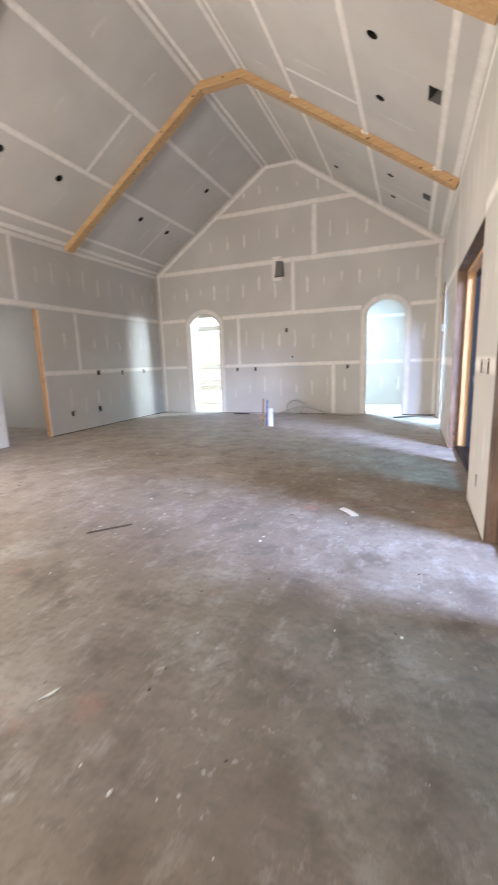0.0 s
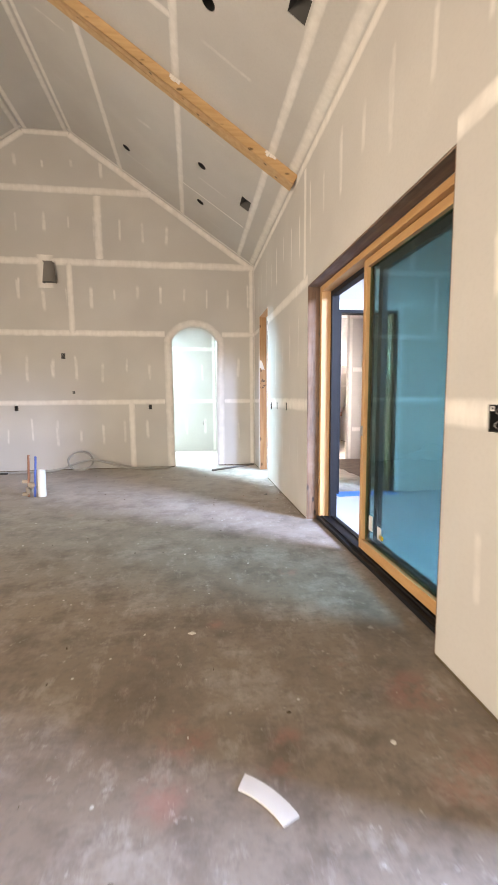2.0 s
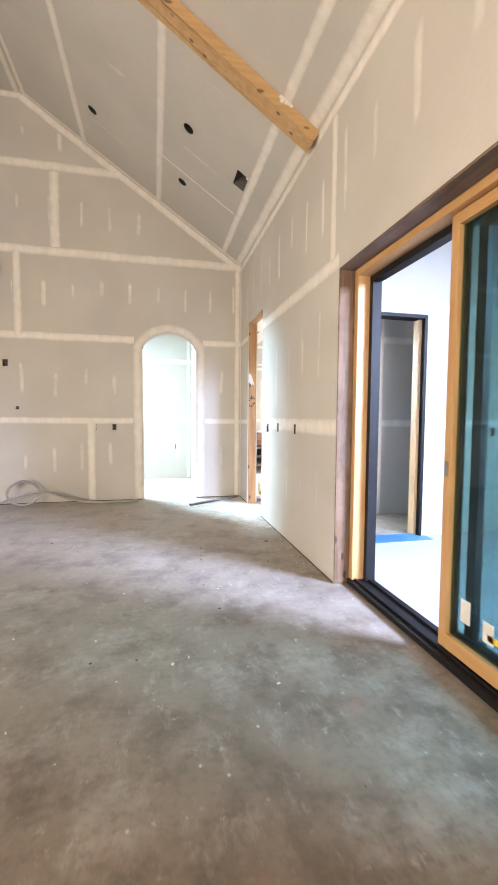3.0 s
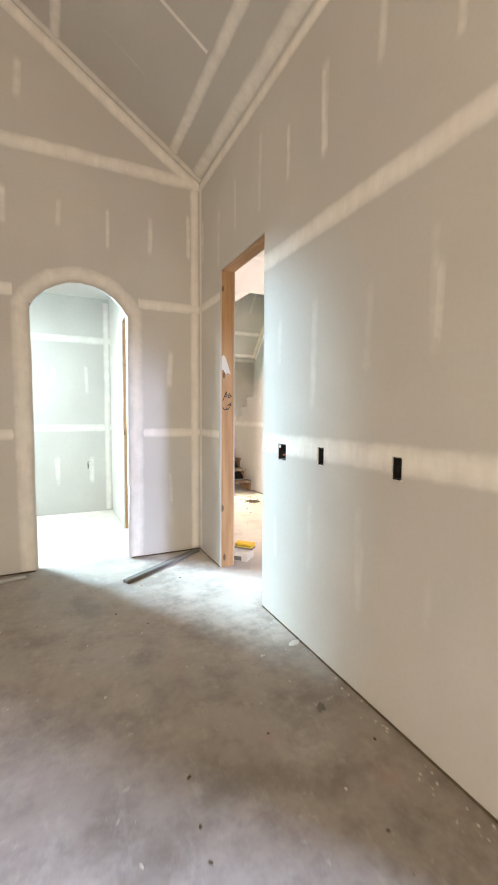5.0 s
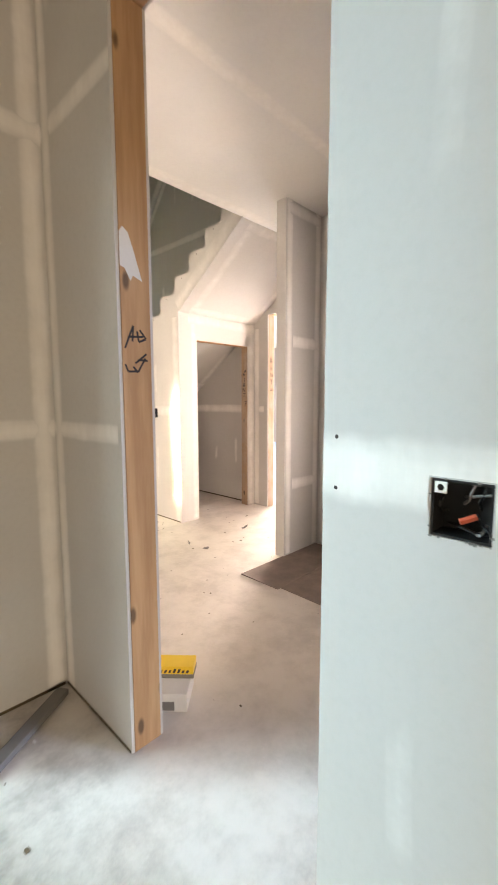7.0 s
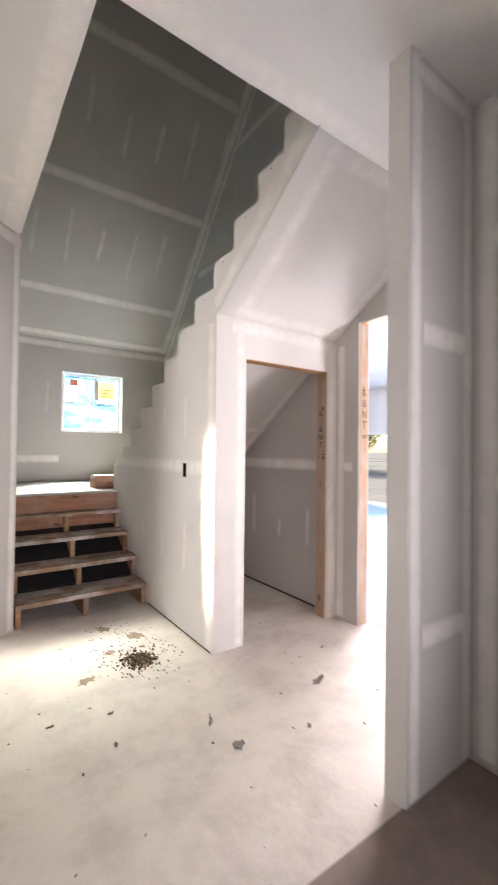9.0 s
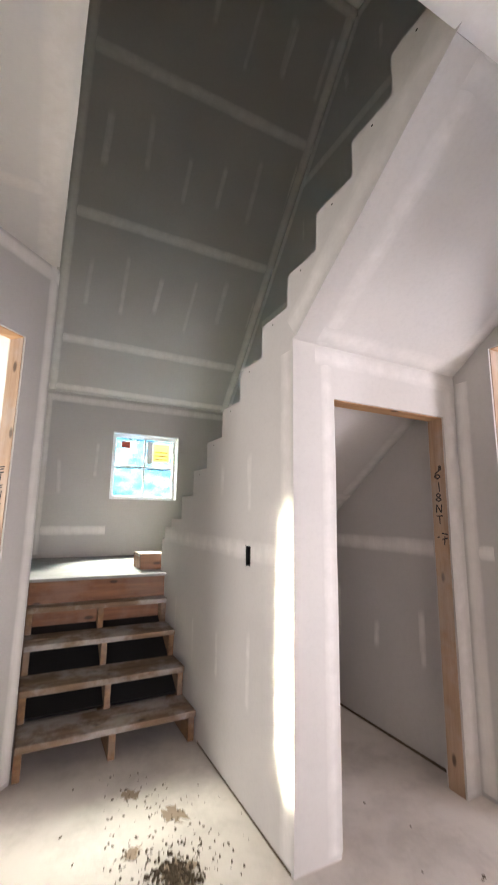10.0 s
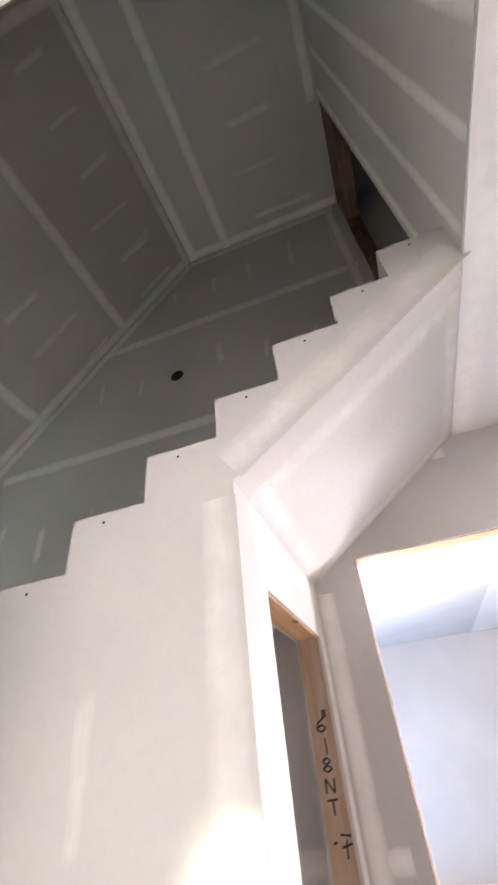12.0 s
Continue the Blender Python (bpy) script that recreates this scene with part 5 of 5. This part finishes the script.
# black disc in the stairwell's small round east-wall hole; the hole's shade as colour
bm = bmesh.new()
bmesh.ops.create_circle(bm, cap_ends=True, segments=20, radius=0.0575)
bm.transform(Matrix.Translation((EX + 0.003, 12.59, 4.19)) @ Matrix.Rotation(radians(90), 4, "Y"))
part("hole_dark_disc", bm, PLASTIC, wall_se)

# screw heads left bare along the sawtooth edge
for y, z in TEETH[3:]:
    bm = bmesh.new()
    bmesh.ops.create_circle(bm, cap_ends=True, segments=8, radius=0.0055)
    bm.transform(Matrix.Translation((SX - 0.0015, y - 0.12, z - 0.035)) @ Matrix.Rotation(radians(90), 4, "Y"))
    part("screw_head", bm, INK, wall_saw)

# two screw heads left bare beside the hall doorway
for z in (1.272, 1.166):
    bm = bmesh.new()
    bmesh.ops.create_circle(bm, cap_ends=True, segments=8, radius=0.0045)
    bm.transform(Matrix.Translation((XW - 0.0035, DR[0] - 0.033, z)) @ Matrix.Rotation(radians(90), 4, "Y"))
    part("screw_head", bm, INK, wall_e)

# ---- stair window ----
x0, x1, z0, z1 = WIN
win = thing("window_1", (x0, WY, z0), "small white vinyl window with a cross of muntins and paper stickers", "window", "", "structure")
sh = Matrix.Translation((-x0, -WY, -z0))


def wpart(name, a, b, mat, bev=0.0, parent=win, lab=""):
    bm = box(a, b, bev)
    bm.transform(sh)
    return part(name, bm, mat, parent, lab)


for a, b in (((x0, WY + 0.004, z0), (x0 + 0.012, WY + 0.075, z1)), ((x1 - 0.012, WY + 0.004, z0), (x1, WY + 0.075, z1)), ((x0 + 0.012, WY + 0.004, z1 - 0.012), (x1 - 0.012, WY + 0.075, z1)), ((x0 + 0.012, WY + 0.004, z0), (x1 - 0.012, WY + 0.075, z0 + 0.012))):
    wpart("reveal", a, b, VINYL)
fr = wpart("window_frame", (x0 + 0.012, WY + 0.076, z0), (x0 + 0.05, WY + 0.13, z1), VINYL, 0.004)
wpart("frame_side", (x1 - 0.05, WY + 0.076, z0), (x1 - 0.012, WY + 0.13, z1), VINYL, 0.004, fr)
wpart("frame_head", (x0 + 0.05, WY + 0.076, z1 - 0.05), (x1 - 0.05, WY + 0.13, z1), VINYL, 0.004, fr)
wpart("frame_foot", (x0 + 0.05, WY + 0.076, z0), (x1 - 0.05, WY + 0.13, z0 + 0.05), VINYL, 0.004, fr)
xm, zm = (x0 + x1) / 2, (z0 + z1) / 2
wpart("muntin", (xm - 0.011, WY + 0.085, z0 + 0.05), (xm + 0.011, WY + 0.118, z1 - 0.05), VINYL, 0.003)
wpart("muntin", (x0 + 0.05, WY + 0.087, zm - 0.011), (xm - 0.011, WY + 0.116, zm + 0.011), VINYL, 0.003)
wpart("muntin", (xm + 0.011, WY + 0.087, zm - 0.011), (x1 - 0.05, WY + 0.116, zm + 0.011), VINYL, 0.003)
for a, b in ((x0 + 0.05, xm - 0.011), (xm + 0.011, x1 - 0.05)):
    for c, d in ((z0 + 0.05, zm - 0.011), (zm + 0.011, z1 - 0.05)):
        p = wpart("pane", (a, WY + 0.100, c), (b, WY + 0.106, d), FILM)
        p.visible_shadow = False
st = wpart("sticker", (xm + 0.10, WY + 0.096, zm + 0.08), (x1 - 0.09, WY + 0.098, z1 - 0.09), SILVER, 0, win, "yellow printed paper sticker")
for i in range(3):
    wpart("print", (xm + 0.125, WY + 0.0945, zm + 0.105 + i * 0.045), (x1 - 0.115, WY + 0.0955, zm + 0.12 + i * 0.045), DIRT, 0, st)
wpart("sticker", (xm + 0.03, WY + 0.096, zm + 0.05), (xm + 0.095, WY + 0.098, z1 - 0.07), CARTON, 0, win, "white paper sticker")
wpart("sticker", (x0 + 0.12, WY + 0.096, z1 - 0.17), (x0 + 0.22, WY + 0.098, z1 - 0.09), REDINK, 0, win, "red paper sticker")


# ---- loose things ----
def debris(name, at, pts, thick, mat, label, category="offcut", rot=0.0, curl=0.0):
    """A flat scrap of irregular outline, slightly curled."""
    bm = slab(pts, [], lambda u, v, w: (u, v, 0.001 + w + curl * (u * u)), thick)
    bm.transform(Matrix.Translation((at[0], at[1], 0)) @ Matrix.Rotation(radians(rot), 4, "Z"))
    ob = part(name, bm, mat)
    c = Vector((at[0], at[1], 0))
    ob.data.transform(Matrix.Translation(-c))
    ob.location = c
    return tagged(ob, label, category)


def shard(rnd, w, h, n=7):
    return [(w * 0.5 * math.cos(2 * math.pi * i / n) * rnd.uniform(0.4, 1.2), h * 0.5 * math.sin(2 * math.pi * i / n) * rnd.uniform(0.35, 1.2)) for i in range(n)]


# curved strip of white trim on the floor
bm = bmesh.new()
row = []
for i in range(9):
    a = radians(-22 + 36 * i / 8)
    for r in (0.30, 0.36):
        for z in (0.012, 0.019):
            row.append(bm.verts.new((r * math.sin(a), r * math.cos(a) - 0.33, z + 0.02 * math.sin(a) ** 2)))
for i in range(8):
    a, b = row[4 * i:4 * i + 4], row[4 * i + 4:4 * i + 8]
    for p, q in ((0, 1), (1, 3), (3, 2), (2, 0)):
        bm.faces.new((a[p], a[q], b[q], b[p]))
bm.faces.new((row[0], row[1], row[3], row[2]))
bm.faces.new((row[32], row[33], row[35], row[34]))
for v in bm.verts:
    v.co.z -= 0.011
scrap = part("trim_offcut", bm, CARTON)
scrap.matrix_world = Matrix.Translation((-0.30, 3.43, 0)) @ Matrix.Rotation(radians(-52), 4, "Z")
tagged(scrap, "curved white trim offcut lying on the concrete", "offcut")


def stick(p, q, w, h, mat, label, name="wood_strip"):
    p, q = Vector((*p, 0)), Vector((*q, 0))
    ln = (q - p).length
    bm = box((0, -w / 2, 0.001), (ln, w / 2, h), min(w, h) * 0.15)
    bm2 = part(name, bm, mat)
    bm2.matrix_world = Matrix.Translation(p) @ Matrix.Rotation(math.atan2(q.y - p.y, q.x - p.x), 4, "Z")
    return tagged(bm2, label, "strip")


stick((-2.23, 2.41), (-1.99, 2.67), 0.018, 0.01, DIRT, "thin dark strip lying on the concrete", "cable_offcut")
stick((-0.20, 9.50), (0.60, 10.03), 0.055, 0.03, DULL, "grey metal stud track lying in the corner", "stud_track")


# plumbing stubs rising from the slab
pl = thing("plumbing_stub", (-2.62, 8.0, 0), "cluster of white, brown and blue pipe stubs in the slab", "pipes")
for nm, x, y, r, h, tilt, mat in (("drain_pipe", 0.09, 0.0, 0.05, 0.36, 1, PIPE), ("supply_tube", -0.07, 0.0, 0.014, 0.56, 3, PEXR), ("supply_tube", 0.015, -0.01, 0.014, 0.54, 4, PEXB)):
    bm = bmesh.new()
    bmesh.ops.create_cone(bm, cap_ends=False, segments=18, radius1=r, radius2=r, depth=h)
    bm.transform(Matrix.Translation((x, y, h / 2 + 0.001)) @ Matrix.Rotation(radians(tilt), 4, "Y"))
    o = part(nm, bm, mat, pl)
    s = o.modifiers.new("wall", "SOLIDIFY")
    s.thickness = r * 0.25
    bm = bmesh.new()
    bmesh.ops.create_circle(bm, cap_ends=True, segments=18, radius=r * 0.96)
    bm.transform(Matrix.Translation((x, y, h / 2 + 0.001)) @ Matrix.Rotation(radians(tilt), 4, "Y") @ Matrix.Translation((0, 0, h / 2 - 0.01)))
    part("tape_cap", bm, mat, pl)
bm = bmesh.new()
rnd = random.Random(5)
for i in range(7):
    a, r0 = rnd.uniform(0, 6.28), 0.03
    p = Vector((-0.07 + 0.02 * math.cos(a), 0.02 * math.sin(a), 0.04 + 0.03 * i))
    q = p + Vector((0.06 * math.cos(a), 0.06 * math.sin(a), rnd.uniform(-0.05, 0.05)))
    add_box(bm, tuple(min(p[k], q[k]) - 0.008 for k in range(3)), tuple(max(p[k], q[k]) + 0.008 for k in range(3)))
part("torn_sleeve", bm, WET, pl)


def tube(name, pts, r, mat, label, category, cyclic=False):
    cu = bpy.data.curves.new(name, "CURVE")
    cu.dimensions, cu.bevel_depth, cu.bevel_resolution, cu.resolution_u = "3D", r, 3, 8
    sp = cu.splines.new("NURBS")
    sp.points.add(len(pts) - 1)
    for p, c in zip(sp.points, pts):
        p.co = (*c, 1)
    sp.use_endpoint_u = True
    sp.order_u = 4
    cu.materials.append(mat)
    return tagged(new(name, cu), label, category)


coil = []
rnd = random.Random(9)
for i in range(46):
    a = i / 14 * 2 * math.pi
    coil.append((-2.52 + 0.21 * math.cos(a) + rnd.uniform(-0.01, 0.01), 9.93 + 0.05 * math.sin(a * 1.1) - 0.0006 * i, 0.185 + 0.17 * math.sin(a)))
tube("cable_coil", coil, 0.015, CABLE, "loose coil of grey cable leaning on the wall", "cable")
tube("cable_run", [(-4.2, 9.85, 0.012), (-3.6, 9.9, 0.012), (-3.1, 9.86, 0.02), (-2.8, 9.9, 0.05), (-2.5, 9.9, 0.20), (-2.2, 9.9, 0.20), (-1.9, 9.88, 0.08), (-1.6, 9.92, 0.014), (-1.2, 9.9, 0.018), (-0.95, 9.95, 0.018)], 0.018, CABLE, "grey cable lying along the foot of the wall", "cable")
tube("cable_end", [(-4.1, 9.75, 0.016), (-3.9, 9.8, 0.016), (-3.7, 9.78, 0.016)], 0.016, PLASTIC, "black cable end on the concrete", "cable")
tube("drain_hose", [(-0.4, 14.9, 0.035), (0.3, 15.0, 0.035), (0.8, 15.15, 0.08), (1.2, 15.6, 0.16), (1.35, 15.9, 0.2)], 0.033, PLASTIC, "black drain hose on the floor of the side room", "hose")

# carton of tape by the hall doorway
ct = thing("carton", (0.90, 9.62, 0), "white carton with a yellow banded lid beside the stud", "box")
ct.rotation_euler = (0, 0, radians(-48))
part("lower_box", box((-0.085, -0.05, 0.002), (0.085, 0.13, 0.085), 0.004), CARTON, ct, "white cardboard box with grey corner")
lid = part("upper_box", box((-0.085, 0.05, 0.086), (0.095, 0.135, 0.142), 0.004), CARTON, ct)
part("yellow_band", box((-0.086, 0.048, 0.108), (0.097, 0.137, 0.144), 0.003), YELLOW, ct, "yellow printed band")
part("dark_strip", box((-0.087, 0.0465, 0.090), (0.098, 0.138, 0.1075)), DULL, ct, "dark grey printed strip")
for i in range(8):
    bm = box((-0.074 + i * 0.020, 0.0465, 0.115), (-0.063 + i * 0.020, 0.0478, 0.128 + 0.006 * (i in (0, 4, 5))))
    bmesh.ops.transform(bm, matrix=Matrix(((1, 0, 0.35, -0.043), (0, 1, 0, 0), (0, 0, 1, 0), (0, 0, 0, 1))), verts=bm.verts)
    part("print_bar", bm, INK, ct)
part("print_bar", box((-0.05, -0.0515, 0.01), (0.03, -0.0502, 0.05)), DULL, ct)

# kraft paper boards on the alcove floor
rnd = random.Random(3)
for i in range(5):
    y1_ = 10.36 - i * 0.375
    x_a = 2.10 + rnd.uniform(-0.03, 0.03)
    debris("floor_board", (2.58, y1_ - 0.19), [(x_a - 2.58, -0.185), (0.47, -0.187), (0.475, 0.18), (x_a - 2.585 + rnd.uniform(-0.02, 0.03), 0.183)], 0.007, PAPER, "brown kraft floor-protection sheet", "floor sheet", rnd.uniform(-1.0, 1.0))

# spilled soil and crumbs in front of the stairs
bm = bmesh.new()
rnd = random.Random(12)
for i in range(420):
    a, r = rnd.uniform(0, 6.283), abs(rnd.gauss(0, 0.11))
    x, y = 2.17 + r * math.cos(a) * 1.1 + 0.0, 11.98 + r * math.sin(a) * 1.3
    s = rnd.uniform(0.003, 0.011) * (1.2 if r < 0.1 else 0.7)
    if x > SX - 0.03:
        continue
    m = Matrix.Translation((x, y, s * 0.4)) @ Euler((rnd.uniform(0, 3), rnd.uniform(0, 3), rnd.uniform(0, 3))).to_matrix().to_4x4() @ Matrix.Diagonal((s, s * rnd.uniform(0.5, 1), s * 0.6, 1))
    bmesh.ops.create_icosphere(bm, subdivisions=1, radius=1.0, matrix=m)
for i in range(170):
    x, y = rnd.gauss(2.17, 0.13), 12.0 + abs(rnd.gauss(0, 0.36))
    s = rnd.uniform(0.002, 0.0065)
    if x > SX - 0.03 or y > 12.85:
        continue
    m = Matrix.Translation((x, y, s * 0.3)) @ Euler((0, 0, rnd.uniform(0, 3))).to_matrix().to_4x4() @ Matrix.Diagonal((s * 1.5, s * rnd.uniform(0.4, 1), s * 0.45, 1))
    bmesh.ops.create_icosphere(bm, subdivisions=1, radius=1.0, matrix=m)
soil = part("spilled_soil", bm, DIRT)
tagged(soil, "dark crumbly soil spilled on the concrete", "soil", "", "stuff")
rnd = random.Random(21)
for x, y, w, h in ((2.18, 11.97, 0.24, 0.20), (2.05, 12.18, 0.10, 0.07), (2.28, 12.32, 0.12, 0.16), (1.84, 11.92, 0.12, 0.09), (2.12, 12.55, 0.10, 0.10)):
    debris("damp_stain", (x, y), shard(rnd, w, h, 26), 0.0008, WET, "damp brown stain on the concrete", "stain", rnd.uniform(0, 90))


def crumb_group(name, seed, n, xr, yr, smin, smax, mat, label):
    bm = bmesh.new()
    rnd = random.Random(seed)
    for i in range(n):
        s = rnd.uniform(smin, smax)
        m = Matrix.Translation((rnd.uniform(*xr), rnd.uniform(*yr), s * 0.25)) @ Euler((0, 0, rnd.uniform(0, 6))).to_matrix().to_4x4() @ Matrix.Diagonal((s, s * rnd.uniform(0.25, 0.9), s * 0.3, 1))
        bmesh.ops.create_icosphere(bm, subdivisions=1, radius=1.0, matrix=m)
    return tagged(part(name, bm, mat), label, "debris", "", "stuff")


crumb_group("gypsum_crumbs", 31, 150, (-5.5, 0.55), (0.2, 9.9), 0.003, 0.014, CHALK, "white gypsum crumbs scattered on the concrete")
crumb_group("dirt_crumbs", 32, 160, (-5.5, 0.55), (0.2, 9.9), 0.003, 0.012, DIRT, "dark dirt crumbs scattered on the concrete")
crumb_group("wall_foot_crumbs", 33, 45, (0.50, 0.635), (6.5, 8.5), 0.003, 0.010, CHALK, "broken gypsum along the foot of the wall")
crumb_group("hall_crumbs", 34, 70, (0.9, 3.3), (9.2, 12.2), 0.003, 0.010, DIRT, "small dark crumbs on the hall floor")
rnd = random.Random(44)
for x, y, w, h, r, mat, lab in ((2.25, 11.21, 0.14, 0.035, 60, DULL, "grey splinter of board on the concrete"), (2.94, 11.16, 0.15, 0.06, 15, DULL, "grey torn scrap on the concrete"), (2.27, 10.98, 0.10, 0.09, 30, DULL, "crumpled dark scrap on the concrete"),
                               (1.86, 11.54, 0.05, 0.03, 20, DIRT, "dark crumb on the concrete"), (1.59, 11.60, 0.06, 0.02, 5, DIRT, "dark crumb on the concrete"), (1.81, 11.30, 0.05, 0.03, 70, DIRT, "dark crumb on the concrete"),
                               (0.59, 8.13, 0.11, 0.10, 20, CHALK, "broken gypsum corner by the wall"), (0.42, 7.60, 0.09, 0.06, 50, DULL, "grey stone on the concrete"), (0.36, 8.10, 0.04, 0.03, 0, CHALK, "small gypsum chip on the concrete"),
                               (-1.18, 1.04, 0.10, 0.03, 70, CHALK, "white gypsum splinter on the concrete"), (-0.56, 4.44, 0.05, 0.04, 0, CHALK, "white gypsum chip on the concrete"), (2.63, 10.90, 0.06, 0.03, 40, DULL, "grey scrap on the concrete")):
    debris("floor_scrap", (x, y), shard(rnd, w * 0.85, h * 0.7, 11), 0.004, mat, lab, "debris", r, 2.0)

# dark strips on the drywall's foot: the open gap's shade and debris as colour
for nm, a, b in (("wall_foot_strip", (XW - 0.003, S2[1] + 0.01, 0.001), (XW - 0.0015, DR[0] - 0.01, 0.014)), ("wall_foot_strip", (AR[1] + 0.01, YF - 0.003, 0.001), (XW - 0.01, YF - 0.0015, 0.014)), ("wall_foot_strip", (AL[1] + 0.01, YF - 0.003, 0.001), (AR[0] - 0.01, YF - 0.0015, 0.013)),
                 ("wall_foot_strip", (XL + 0.0015, WD[1] + 0.01, 0.001), (XL + 0.003, YF - 0.01, 0.016)), ("wall_foot_strip", (SX - 0.003, CY + 0.02, 0.001), (SX - 0.0015, 12.86, 0.012)), ("wall_foot_strip", (XW - 0.003, S1[1] + 0.005, 0.001), (XW - 0.0015, S2[0] - 0.005, 0.016)), ("wall_foot_strip", (XW - 0.003, DR[1] + 0.005, 0.001), (XW - 0.0015, YF - 0.005, 0.014)), ("wall_foot_strip", (EX - 0.003, 11.9, 0.001), (EX - 0.0015, 13.8, 0.018))):
    structure(nm, box(a, b), DIRT)


# ---- outdoors: trees beyond the openings ----
def tree(x, y, h, seed):
    rnd = random.Random(seed)
    th = thing("tree", (x, y, -0.02), "leafy green tree in the sunlit garden", "tree", "garden trees")
    bm = bmesh.new()
    bmesh.ops.create_cone(bm, cap_ends=True, segments=10, radius1=h * 0.035, radius2=h * 0.014, depth=h * 0.6, matrix=Matrix.Translation((0, 0, h * 0.3)))
    for i in range(6):
        a = rnd.uniform(0, 6.28)
        m = Matrix.Translation((0, 0, h * rnd.uniform(0.3, 0.55))) @ Matrix.Rotation(a, 4, "Z") @ Matrix.Rotation(radians(50), 4, "Y") @ Matrix.Translation((0, 0, h * 0.12))
        bmesh.ops.create_cone(bm, cap_ends=True, segments=6, radius1=h * 0.012, radius2=h * 0.004, depth=h * 0.26, matrix=m)
    part("trunk", bm, BARK, th)
    verts, faces = [], []
    for i in range(5200):
        while True:
            p = Vector((rnd.uniform(-1, 1), rnd.uniform(-1, 1), rnd.uniform(-1, 1)))
            if p.length < 1 and noise.noise(p * 2.3 + Vector((seed, 0, 0))) > -0.12:
                break
        c = Vector((p.x * h * 0.36, p.y * h * 0.36, h * 0.58 + p.z * h * 0.42))
        s = h * rnd.uniform(0.008, 0.02)
        e = Euler((rnd.uniform(0, 6), rnd.uniform(0, 6), rnd.uniform(0, 6))).to_matrix()
        n = len(verts)
        verts += [tuple(c + e @ Vector(v) * s) for v in ((-1, 0, 0), (0, -0.5, 0.1), (1, 0, 0), (0, 0.5, 0.1))]
        faces.append((n, n + 1, n + 2, n + 3))
    me = bpy.data.meshes.new("crown")
    me.from_pydata(verts, [], faces)
    me.materials.append(LEAF)
    ob = new("crown", me)
    ob.parent = th


for i, (x, y, h) in enumerate(((3.1, 35, 6.4), (5.6, 36, 5.6), (4.4, 39, 6.6), (7.6, 38, 6.4), (0.9, 38, 5.2), (24, 24, 4.5), (23, 28, 5), (27, 21, 5), (26, 32, 6))):
    tree(x, y, h, 100 + i)
